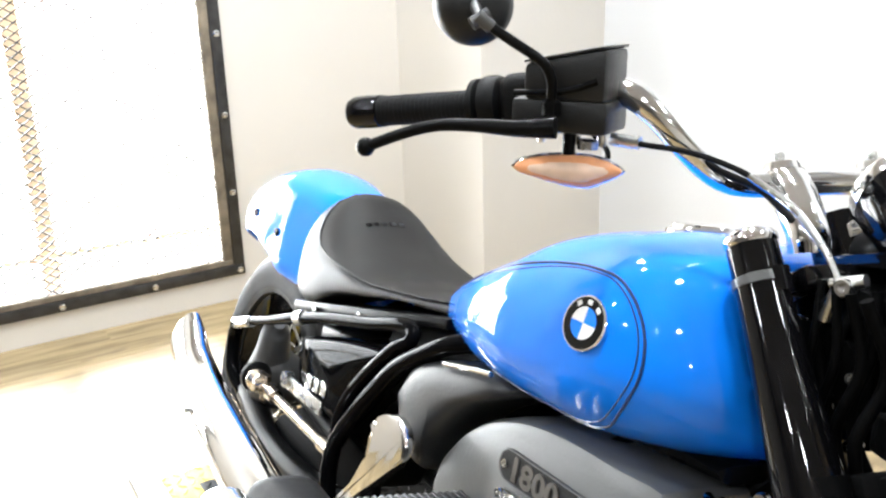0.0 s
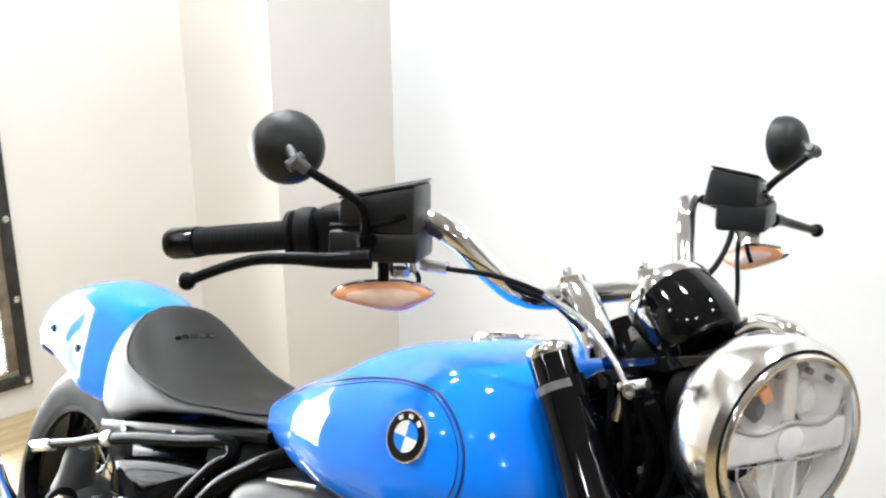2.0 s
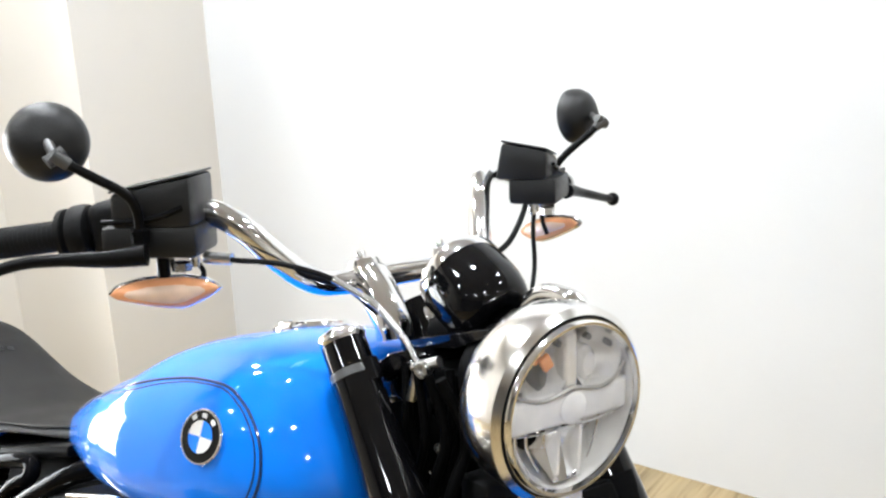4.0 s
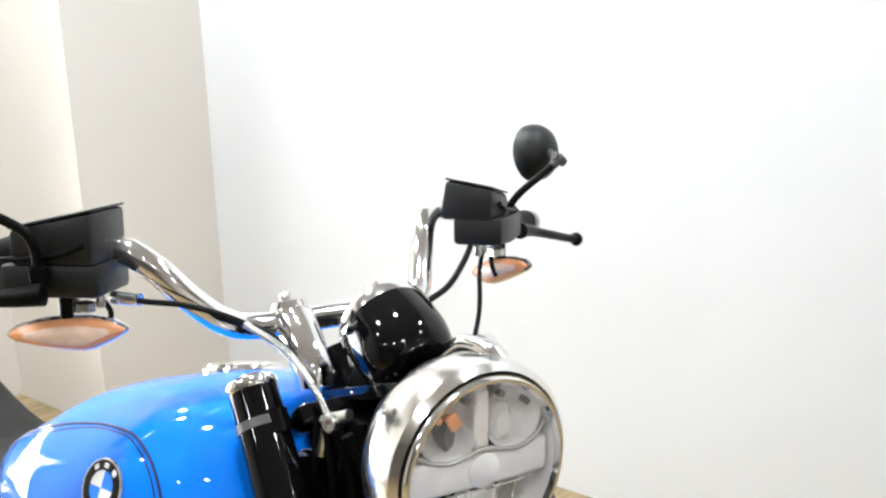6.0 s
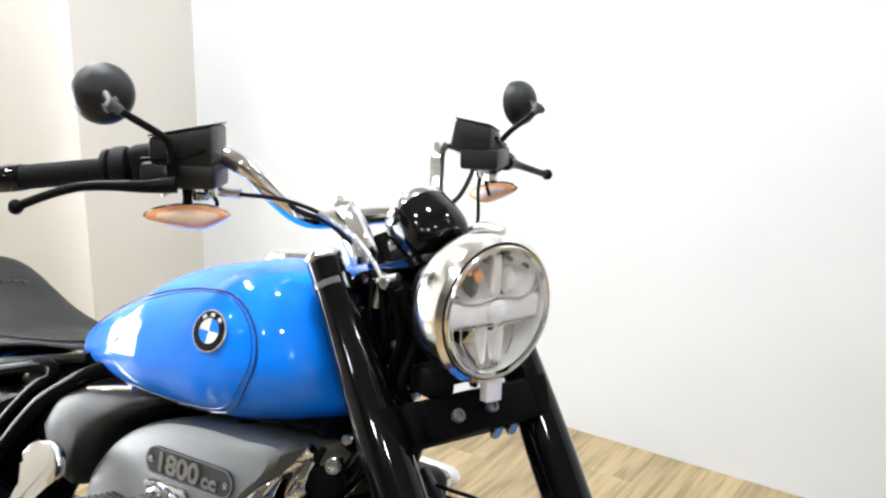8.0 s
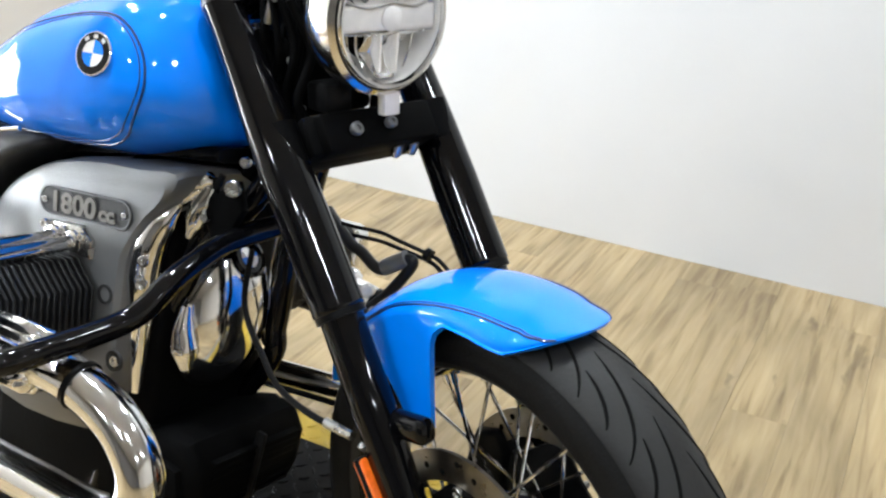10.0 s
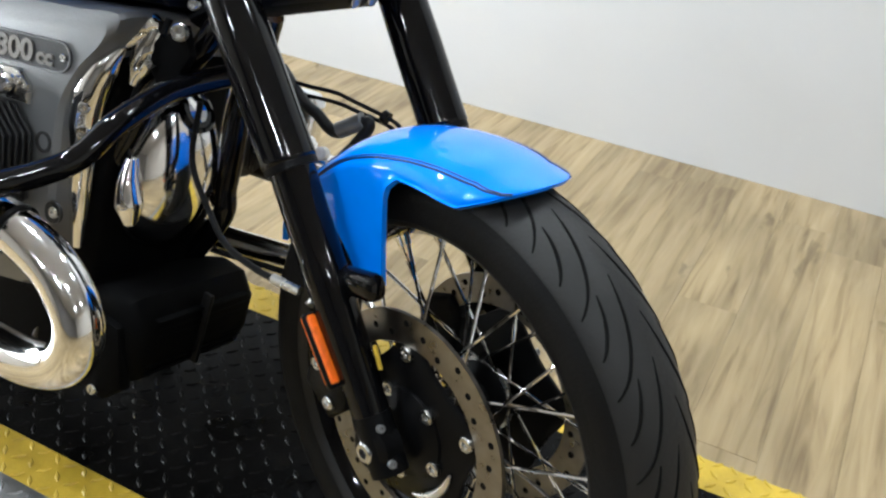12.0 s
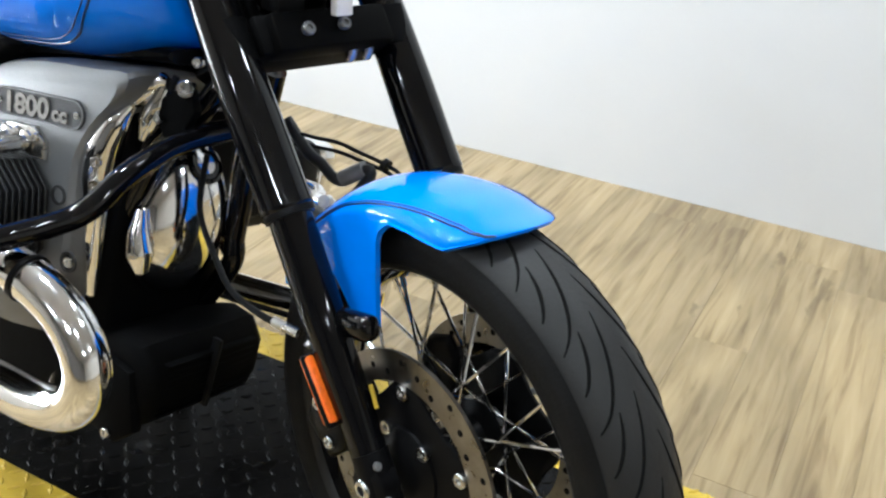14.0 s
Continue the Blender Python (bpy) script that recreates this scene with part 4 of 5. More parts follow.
    part("heel_shield", prism(shield, -0.212, -0.194, 0.007, 4), CHROME, bike, "bent chrome heel shield")
    part("intake_trim", tube([(-0.845, -0.172, 0.688), (-0.79, -0.172, 0.702), (-0.745, -0.172, 0.712)], 0.0035, 10), CHROME, bike, "chrome trim strip")
    for s in (-1, 1):
        # finned cylinder
        core = part("cylinder", moved(lathe([(0.070, 0.13), (0.070, 0.345)], 32), aim((-0.688, 0, 0.486), (0, s, 0))), SATIN, bike, "black finned cylinder")
        fin = None
        for k in range(17):
            y = s * (0.168 + 0.0098 * k)
            mm = Matrix.Translation((-0.688, y, 0.486))
            if fin is None:
                pts = [(x, z) for x, z in ((-0.105, -0.045), (-0.07, -0.078), (0.07, -0.078), (0.105, -0.045), (0.105, 0.04), (0.07, 0.073), (-0.07, 0.073), (-0.105, 0.04))]
                fin = part("cooling_fin", prism(pts, -0.0022, 0.0022, 0.001, 1), SHELL, core, m=mm)
            else:
                again(fin, mm)
        part("cylinder_head", moved(block(-0.125, 0.125, -0.045, 0.045, -0.085, 0.085, 0.028, 4), Matrix.Translation((-0.688, s * 0.382, 0.486))), PLASTIC, bike, "black cylinder head")
        part("rocker_cover", moved(block(-0.120, 0.120, -0.03, 0.03, -0.078, 0.078, 0.026, 5), Matrix.Translation((-0.688, s * 0.452, 0.486))), CHROME, bike, "chrome rocker cover")
        for x in (-0.632, -0.668):
            rod_ob = part("pushrod_tube", rod((x, s * 0.150, 0.579), (x - 0.005, s * 0.35, 0.560), 0.0105, 18), CHROME, bike, "chrome pushrod tube")
            part("collar", moved(lathe([(0.0105, -0.004), (0.016, -0.003), (0.017, 0.008), (0.015, 0.014), (0.0105, 0.016)], 20), aim((x, s * 0.154, 0.579), (0, s, -0.1))), CHROME, rod_ob)
        part("pushrod_seat", prism([(-0.70, 0.56), (-0.69, 0.597), (-0.62, 0.602), (-0.598, 0.585), (-0.60, 0.56)], s * 0.150, s * 0.166, 0.004), STEEL, bike, "machined pushrod seat")
        for k in range(3):
            part("bolt", bolt_mesh(0.0065), CHROME, bike, "chrome bolt", aim((-0.687 + 0.037 * k, s * 0.166, 0.592 - 0.002 * k), (0, s, 0)))
        # chrome side strip towards the front
        part("front_cover_trim", tube([(-0.488, s * 0.124, 0.655), (-0.505, s * 0.130, 0.632), (-0.522, s * 0.133, 0.595), (-0.530, s * 0.133, 0.55), (-0.531, s * 0.130, 0.50), (-0.538, s * 0.122, 0.44), (-0.546, s * 0.112, 0.38)], [0.006, 0.017, 0.022, 0.022, 0.017, 0.014, 0.010], 18), CHROME, bike, "polished chrome trim on the engine front")
        part("cover_shoulder", tube([(-0.558, s * 0.118, 0.632), (-0.535, s * 0.116, 0.647), (-0.500, s * 0.110, 0.668), (-0.470, s * 0.102, 0.688), (-0.455, s * 0.098, 0.690)], [0.005, 0.014, 0.019, 0.017, 0.008], 20), CHROME, bike, "polished chrome cover shoulder")
        part("cover_cheek", tube([(-0.458, s * 0.098, 0.684), (-0.466, s * 0.100, 0.660), (-0.478, s * 0.101, 0.634), (-0.488, s * 0.100, 0.612)], [0.012, 0.017, 0.016, 0.009], 20), CHROME, bike, "polished chrome cover cheek")
        part("cover_drop", tube([(-0.492, s * 0.088, 0.512), (-0.492, s * 0.090, 0.480), (-0.486, s * 0.090, 0.450), (-0.482, s * 0.088, 0.424)], [0.008, 0.016, 0.020, 0.010], 20), CHROME, bike, "polished chrome drop shaped boss")
        for z in (0.575, 0.545, 0.515):
            part("bolt", bolt_mesh(0.008, 0.006), CHROME, bike, "chrome bolt", aim((-0.517, s * 0.148, z), (0.5, s * 0.85, 0)))
    # polished front cover with its badge
    rings = []
    for k in np.linspace(0, 1, 12):
        c = math.cos(k * math.pi / 2)
        rings.append([(-0.535 + 0.085 * math.sin(k * math.pi / 2), max(c, 0.01) * 0.092 * math.cos(a) * (1 - 0.15 * math.sin(a)), 0.500 + max(c, 0.01) * 0.135 * math.sin(a)) for a in np.linspace(0, math.tau, 40, endpoint=False)])
    cover = part("front_cover", skin(rings), CHROME, bike, "polished chrome front engine cover")
    bm_ = lathe([(0.030, -0.004), (0.031, 0.002), (0.026, 0.004), (0.024, 0.002), (0.0005, 0.002)], 32)
    b = part("front_badge", bm_, BLACK, cover, "round dark badge on the front cover", aim((-0.468, 0, 0.576), (0.86, 0, 0.5)))
    for k in range(4):
        bm = bmesh.new()
        c = bm.verts.new((0, 0, 0.0026))
        arc = [bm.verts.new((0.016 * math.cos(a), 0.016 * math.sin(a), 0.0026)) for a in np.linspace(k * math.pi / 2, (k + 1) * math.pi / 2, 7)]
        for p, q in zip(arc, arc[1:]):
            bm.faces.new((c, p, q))
        part("badge_quarter", bm, WHITE_ENAMEL if k % 2 else BLUE, b)
    part("front_case", prism([(-0.60, 0.70), (-0.50, 0.68), (-0.515, 0.35), (-0.56, 0.20), (-0.84, 0.17), (-0.84, 0.40)], -0.115, 0.115, 0.02, 3), MATTE, bike, "black lower engine case")
    # oil cooler with louvres under the down tubes
    cool = part("oil_cooler", prism([(-0.53, 0.20), (-0.55, 0.325), (-0.475, 0.345), (-0.435, 0.337), (-0.412, 0.300), (-0.418, 0.250), (-0.432, 0.218), (-0.47, 0.195)], -0.124, 0.124, 0.026, 4), MATTE, bike, "black oil cooler shroud with louvres")
    lou = None
    for k in range(8):
        mm = pose(-0.415 - 0.0018 * k, 0, 0.308 - 0.0115 * k, 0, 10, 0)
        lou = again(lou, mm) if lou else part("louvre", block(-0.006, 0.006, -0.092, 0.092, -0.0018, 0.0018, 0.0008, 1), MATTE, cool, m=mm)
    part("cooler_rib", moved(block(-0.008, 0.008, -0.004, 0.004, -0.055, 0.055, 0.002), pose(-0.415, 0.0, 0.275, 0, 8, 0)), PLASTIC, cool)
    part("cooler_side", prism([(-0.53, 0.205), (-0.535, 0.25), (-0.50, 0.315), (-0.44, 0.30), (-0.425, 0.215), (-0.46, 0.188)], -0.135, -0.112, 0.008), MATTE, cool, "black side shield")
    part("bolt", bolt_mesh(0.0075, 0.006), STEEL, cool, "steel bolt", aim((-0.470, -0.136, 0.203), (0, -1, 0)))
    # hoses and wiring at the front of the engine
    for pts, r in ((((-0.43, -0.04, 0.60), (-0.432, -0.04, 0.52), (-0.374, -0.06, 0.465), (-0.319, -0.09, 0.446), (-0.237, -0.13, 0.447), (-0.165, -0.145, 0.449)), 0.0042),
                   (((-0.45, -0.09, 0.70), (-0.47, -0.10, 0.64), (-0.50, -0.09, 0.57)), 0.005)):
        part("hose", tube(pts, r, 10), RUBBER, bike, "thin black hose")
    part("hose_end", rod((-0.21, -0.137, 0.448), (-0.165, -0.147, 0.449), 0.0062, 14), STEEL, bike, "steel hose fitting")
    # bracket and foot lever beyond the front wheel
    lever = part("foot_lever", tube([(-0.45, 0.15, 0.640), (-0.403, 0.15, 0.600), (-0.376, 0.15, 0.588), (-0.354, 0.15, 0.574), (-0.337, 0.15, 0.571), (-0.313, 0.15, 0.584), (-0.294, 0.15, 0.597), (-0.287, 0.15, 0.592), (-0.297, 0.15, 0.572), (-0.317, 0.15, 0.544), (-0.345, 0.15, 0.512), (-0.40, 0.14, 0.46)], 0.0088, 12), SHELL, bike, "bent black lever")
    part("lever_peg", rod((-0.334, 0.149, 0.5745), (-0.297, 0.149, 0.598), 0.0125, 16), DULL, lever, "grey rubber lever peg")
    for x, z in ((-0.355, 0.535), (-0.335, 0.506)):
        part("lever_joint", moved(lathe([(0.006, -0.012), (0.010, -0.008), (0.010, 0.008), (0.006, 0.012)], 16), aim((x, 0.145, z), (0.2, -1, 0.1))), WHITE_ENAMEL, lever, "pale lever joint")
    part("bracket", prism([(-0.47, 0.66), (-0.41, 0.70), (-0.395, 0.665), (-0.43, 0.60)], -0.11, -0.095, 0.003), MATTE, bike, "black mounting bracket")
    for x, y, z, r in ((-0.411, -0.112, 0.691, 0.011), (-0.405, -0.10, 0.725, 0.007), (-0.452, -0.112, 0.645, 0.006)):
        part("bolt", bolt_mesh(r, 0.007), STEEL, bike, "steel bolt", aim((x, y, z), (0.3, -1, 0)))
    part("side_stand", tube([(-0.70, 0.12, 0.22), (-0.69, 0.185, 0.15), (-0.675, 0.25, 0.086)], [0.014, 0.012, 0.012], 12), SATIN, bike, "black side stand on the deck")


engine()

# ---- motorcycle: front end, turned with the steering ----
def fork_at(z, y):
    """A point on a fork leg's axis."""
    return Vector((-0.415 + (0.98 - z) * 0.642, y, z))


wheel(Vector((0, 0, 0.325)), 0.325, 0.060, 0.243, BLACK, STEER, 40, 0.046, 0.05, "front", True)


def brakes():
    for s in (-1, 1):
        put = STEER @ aim((0, s * 0.072, 0.325), (0, s, 0))
        n = 72
        disc = part("brake_disc", lathe([(0.112, 0), (0.15, 0), (0.15, 0.005), (0.112, 0.005), (0.112, 0)], n, caps=False), DISC, bike, "drilled steel brake disc", put)
        # holes are plugs on the uncut disc, coloured dark for their inner shade
        hole = None
        for k in range(30):
            a = k * math.tau / 30
            r = 0.123 + 0.008 * (k % 3)
            mm = Matrix.Translation((r * math.cos(a), r * math.sin(a), 0.0052))
            hole = again(hole, mm) if hole else part("disc_hole", lathe([(0.0042, -0.006), (0.0042, 0.0002), (0.0005, 0.0002)], 10), RECESS_SHADE, disc, m=mm)
        arms = [(0.094 + 0.020 * (0.5 + 0.5 * math.cos(5 * (a - 0.4))) ** 1.3, a) for a in np.linspace(0, math.tau, 80, endpoint=False)]
        car = part("disc_carrier", joined(skin([[(k * r * math.cos(a), k * r * math.sin(a), h) for r, a in arms] for h, k in ((-0.003, 0.97), (-0.001, 1.0), (0.003, 1.0), (0.005, 0.96))]), lathe([(0.035, -0.004), (0.058, -0.002), (0.056, 0.009), (0.042, 0.016), (0.03, 0.02)], 40)), SATIN, disc, "black five-armed disc carrier")
        bolt = None
        for k in range(5):
            a = k * math.tau / 5 + 0.4
            mm = Matrix.Translation((0.103 * math.cos(a), 0.103 * math.sin(a), 0.006))
            bolt = again(bolt, mm) if bolt else part("bolt", bolt_mesh(0.0095, 0.005), STEEL, car, m=mm)
            again(bolt, Matrix.Translation((0.055 * math.cos(a + 0.5), 0.055 * math.sin(a + 0.5), 0.009)))
        for k in range(2):
            arc = [(0.078 * math.cos(t), 0.078 * math.sin(t), 0.010) for t in np.linspace(2.4 + 2.6 * k, 3.5 + 2.6 * k, 12)]
            part("carrier_rib", tube(arc, [0.002, 0.0055, 0.006, 0.0055, 0.002], 10, smooth=False), STEEL, car, "bright curved carrier rib")
        cal = part("caliper", prism([(-0.150, 0.335), (-0.128, 0.405), (-0.088, 0.42), (-0.065, 0.395), (-0.075, 0.325), (-0.10, 0.30)], s * 0.062, s * 0.118, 0.01, 3), SATIN, bike, "black brake caliper", STEER)
        for x, z in ((-0.118, 0.375), (-0.095, 0.33)):
            part("bolt", bolt_mesh(0.009, 0.006), STEEL, cal, m=aim((x, s * 0.118, z), (0, s, 0)))


part("yellow_tag", rod((-0.026, -0.112, 0.442), (-0.014, -0.112, 0.417), 0.0026, 10), YELLOW, bike, "small yellow tag by the brake disc", STEER)
brakes()


def forks():
    for s in (-1, 1):
        y = s * 0.12
        low, top = fork_at(0.612, y), Vector((-0.4222, s * 0.127, 0.971))
        d = (top - low).normalized()
        span = (top - low).length
        at = lambda z: low + (top - low) * ((z - low.z) / (top.z - low.z))
        leg = part("fork_cover", moved(lathe([(0.0308, -0.004), (0.0321, -0.002), (0.0322, 0.002), (0.0320, 0.004), (0.0320, 0.26 * span), (0.0305, 0.45 * span), (0.0272, 0.65 * span), (0.0242, 0.82 * span), (0.0232, 0.92 * span), (0.0230, span)], 36), aim(low, d)), BLACK, bike, "gloss black fork cover tube", STEER)
        part("fork_tube", tube([fork_at(0.30, y), fork_at(0.40, y), fork_at(0.50, y), low], [0.0205, 0.0225, 0.0262, 0.0265], 28), BLACK, leg, "gloss black lower fork leg")
        part("dust_ring", rod(low - d * 0.012, low + d * 0.002, 0.031, 28), SATIN, leg)
        part("fork_cap", moved(lathe([(0.0230, 0), (0.0243, 0.003), (0.0243, 0.007), (0.0215, 0.011), (0.014, 0.0130), (0.012, 0.015), (0.0005, 0.0155)], 32), aim(top - d * 0.002, d)), CHROME, leg, "chrome fork cap")
        part("fork_band", moved(lathe([(0.0231, -0.0045), (0.0245, -0.004), (0.0243, 0.004), (0.0229, 0.0045)], 32), aim(at(0.942), d)), JOINT_GREY, leg, "grey band round the fork cover")
        part("axle_clamp", joined(moved(lathe([(0.021, -0.016), (0.029, -0.012), (0.030, 0.012), (0.022, 0.018)], 24), aim(Vector((0, y, 0.325)), (0, s, 0))), rod(fork_at(0.30, y), fork_at(0.36, y), 0.0225, 24)), SATIN, leg, "black axle clamp")
        part("axle_bolt", moved(bolt_mesh(0.013, 0.008), aim((0, s * 0.137, 0.325), (0, s, 0))), STEEL, leg, "steel axle bolt")
        for z in (0.347, 0.312):
            part("bolt", bolt_mesh(0.005, 0.005), CASE, leg, m=aim(fork_at(z, y) + Vector((0.0192, s * 0.010, 0.012)), (0.8, s * 0.3, 0.5)))
        # side reflector behind the leg
        a, b = Vector((-0.098, s * 0.150, 0.461)), Vector((-0.049, s * 0.148, 0.392))
        mm = Matrix.Translation((a + b) / 2) @ (a - b).to_track_quat("Z", "Y").to_matrix().to_4x4()
        part("reflector_base", moved(block(-0.009, 0.009, -0.006, 0.004, -0.046, 0.044, 0.004), mm), SATIN, leg, "black reflector holder")
        part("reflector", moved(block(-0.0080, 0.0080, -0.0045, 0.0095, -0.043, 0.043, 0.0045, 4), mm @ Matrix.Rotation(math.pi if s < 0 else 0, 4, "Z")), REFLECTOR, leg, "orange side reflector")
        part("reflector_arm", tube([a + Vector((-0.004, -s * 0.004, 0.008)), a + Vector((-0.008, -s * 0.018, 0.02)), fork_at(0.50, s * 0.135)], 0.005, 10), STEEL, leg, "steel reflector bracket")
        # oval fender mount
        part("fender_mount", moved(block(-0.046, 0.040, -0.014, 0.014, -0.016, 0.016, 0.012, 4), Matrix.Translation((-0.066, s * 0.108, 0.502)) @ Matrix.Rotation(radians(-12), 4, "Y")), BLACK, leg, "black oval fender mount")
    # clamps
    ax = (fork_at(1.0, 0) - fork_at(0.6, 0)).normalized()
    yoke = lambda w, h, reach: joined(block(-0.045, 0.03 + reach, -0.10, 0.10, -h, h, 0.008), *[moved(lathe([(w, -h), (w, h)], 28), Matrix.Translation((0, t * 0.12, 0))) for t in (-1, 1)])
    to_axis = aim(fork_at(0.945, 0), ax)
    spin = Matrix.Rotation(math.atan2(*reversed((to_axis.inverted().to_3x3() @ Vector((1, 0, 0))).to_2d())), 4, "Z")
    part("top_clamp", yoke(0.016, 0.011, -0.012), BLACK, bike, "gloss black top fork clamp", STEER @ to_axis @ spin)
    low = part("lower_clamp", yoke(0.026, 0.026, 0.0), MATTE, bike, "satin black lower fork clamp", STEER @ aim(fork_at(0.782, 0), ax) @ spin)
    for y, z, r in ((-0.044, 0.803, 0.0085), (0.009, 0.805, 0.008)):
        part("bolt", bolt_mesh(r, 0.006), CASE, bike, "grey steel clamp bolt", STEER @ aim((-0.243, y, z), (0.84, 0, 0.54)))
    part("clamp_front", moved(block(-0.03, 0.012, -0.085, 0.085, -0.025, 0.025, 0.006), Matrix.Translation((-0.258, 0, 0.797)) @ Matrix.Rotation(radians(-32), 4, "Y")), MATTE, low, m=(STEER @ aim(fork_at(0.782, 0), ax) @ spin).inverted() @ STEER)
    for y in (0.036, 0.062):
        part("bolt", bolt_mesh(0.007, 0.01), STEEL, bike, "steel clamp bolt", STEER @ aim((-0.262, y, 0.762), (-0.5, 0, -0.8)))
    part("stem_nut", moved(lathe([(0.026, 0), (0.026, 0.012), (0.02, 0.02), (0.012, 0.024), (0.0005, 0.024)], 6), aim(fork_at(0.965, 0) + Vector((-0.04, 0, 0)), ax)), CHROME, bike, "chrome steering nut", STEER)
    # shadowed clutter behind the headlight: coils of wiring, brake junction, horn
    part("wiring_box", block(-0.42, -0.335, -0.055, 0.055, 0.80, 0.945, 0.012), MATTE, bike, "black wiring cover behind the headlight", STEER)
    part("horn", moved(lathe([(0.012, -0.03), (0.03, -0.02), (0.042, -0.01), (0.044, 0.004), (0.03, 0.008), (0.0005, 0.008)], 28), aim((-0.385, -0.075, 0.865), (0.45, -0.9, 0))), MATTE, bike, "black horn", STEER)
    for p, r in (((-0.412, -0.078, 0.896), 0.011), ((-0.345, -0.082, 0.952), 0.008), ((-0.36, -0.06, 0.84), 0.006), ((-0.335, -0.07, 0.875), 0.006), ((-0.33, -0.066, 0.815), 0.007)):
        part("bolt", bolt_mesh(r, 0.009), STEEL, bike, "bright steel bolt", STEER @ aim(p, (0.45, -0.9, 0.1)))
    for pts, r in ((((-0.345, -0.075, 0.952), (-0.365, -0.085, 0.93), (-0.372, -0.085, 0.895), (-0.355, -0.08, 0.85)), 0.006),
                   (((-0.335, -0.06, 0.95), (-0.325, -0.065, 0.90), (-0.335, -0.07, 0.84), (-0.31, -0.06, 0.79)), 0.005),
                   (((-0.36, 0.03, 0.95), (-0.32, 0.05, 0.88), (-0.33, 0.05, 0.80)), 0.006),
                   (((-0.375, -0.05, 0.93), (-0.36, -0.075, 0.88), (-0.37, -0.07, 0.80), (-0.34, -0.07, 0.74)), 0.0045)):
        part("wire", tube(pts, r, 10), MATTE, bike, "black wiring", STEER)
    for k in range(4):
        x = -0.375 + 0.02 * k
        part("wire", tube([(x, -0.085, 0.95), (x + 0.012, -0.095 + 0.01 * k, 0.89), (x - 0.008 + 0.006 * k, -0.085, 0.83), (x + 0.02, -0.075, 0.775)], 0.0035 + 0.0008 * k, 10), MATTE, bike, "black wiring", STEER)
    part("brake_junction", joined(rod((-0.362, -0.084, 0.950), (-0.335, -0.072, 0.960), 0.0055), rod((-0.355, -0.082, 0.955), (-0.363, -0.087, 0.918), 0.0050)), STEEL, bike, "bright steel brake line junction", STEER)
    part("wiring_coil", moved(block(-0.022, 0.022, -0.02, 0.02, -0.018, 0.018, 0.006), Matrix.Translation((-0.295, -0.045, 0.835))), PLASTIC, bike, "black connector block", STEER)


forks()


TIP = 72.67


def fender_point(deg, k, lift=0.0, inner=False):
    """A point of the front fender's skin at an angle round the wheel; k runs across it from edge to edge."""
    hub, a = Vector((0, 0, 0.325)), radians(deg)
    taper = max(0.002, (1 - (1 - min(1.0, (deg - TIP) / 15)) ** 2.2)) ** 0.45
    half = 0.0812 * taper * (0.8 + 0.2 * min(1.0, (152 - deg) / 10))
    drop = 0.033 * min(1.0, 0.03 + (deg - TIP) / 9)
    skirt = float(np.interp(deg, [66, 72, 78, 85, 97, 101, 103, 106, 119, 122, 127, 133, 168], [0.358, 0.350, 0.327, 0.318, 0.307, 0.292, 0.24, 0.182, 0.19, 0.24, 0.290, 0.305, 0.31]))
    if k > 0:
        skirt = max(skirt, float(np.interp(deg, [103, 107, 113, 117, 121], [0.0, 0.182, 0.19, 0.25, 0.30])))
    crown = eased(deg, np.array([66, 72, 80, 90, 100, 112, 125, 152.1]), np.array([0.3494, 0.3436, 0.338, 0.3392, 0.3414, 0.344, 0.3385, 0.334]))
    if abs(k) > 0.7:
        f = (abs(k) - 0.7) / 0.3
        edge = crown - drop
        r, y = edge + (min(skirt, edge - 0.001) - edge) * f * min(1.0, 0.05 + (deg - TIP) / 5), math.copysign(half * (1 + 0.05 * f), k)
    else:
        q = k / 0.7
        y = math.sin(q * math.pi / 2) * half
        r = crown - drop * (1 - math.cos(q * math.pi / 2))
    if inner:
        r, y = r - 0.004, y * 0.93
    if lift:
        r, y = r + 0.5 * lift, y + math.copysign(lift, y)
    return hub + Vector((r * math.cos(a), y, r * math.sin(a)))


def front_fender():
    across = np.linspace(-1, 1, 41)
    rings = []
    for deg in TIP + (152 - TIP) * np.linspace(0, 1, 72) ** 1.5:
        rings.append([fender_point(deg, k) for k in across] + [fender_point(deg, k, inner=True) for k in across[::-1]])
    fen = part("front_fender", skin(rings), BLUE, bike, "glossy blue front fender with pinstripe", STEER, 50)
    for side in (-1, 1):
        for s, r in ((0.0, 0.0013), (0.035, 0.0007)):
            pts = []
            for deg in np.linspace(74.6, 126, 40):
                k = float(np.interp(deg, [74.6, 77, 81, 88, 97, 109, 118, 126], [0.66, 0.50, 0.40, 0.425, 0.475, 0.535, 0.56, 0.575]))
                pts.append(fender_point(deg, side * (k - s), 0.0003))
            part("pinstripe", tube(pts, r, 6, smooth=False), STRIPE, fen, "dark blue pinstripe")


front_fender()


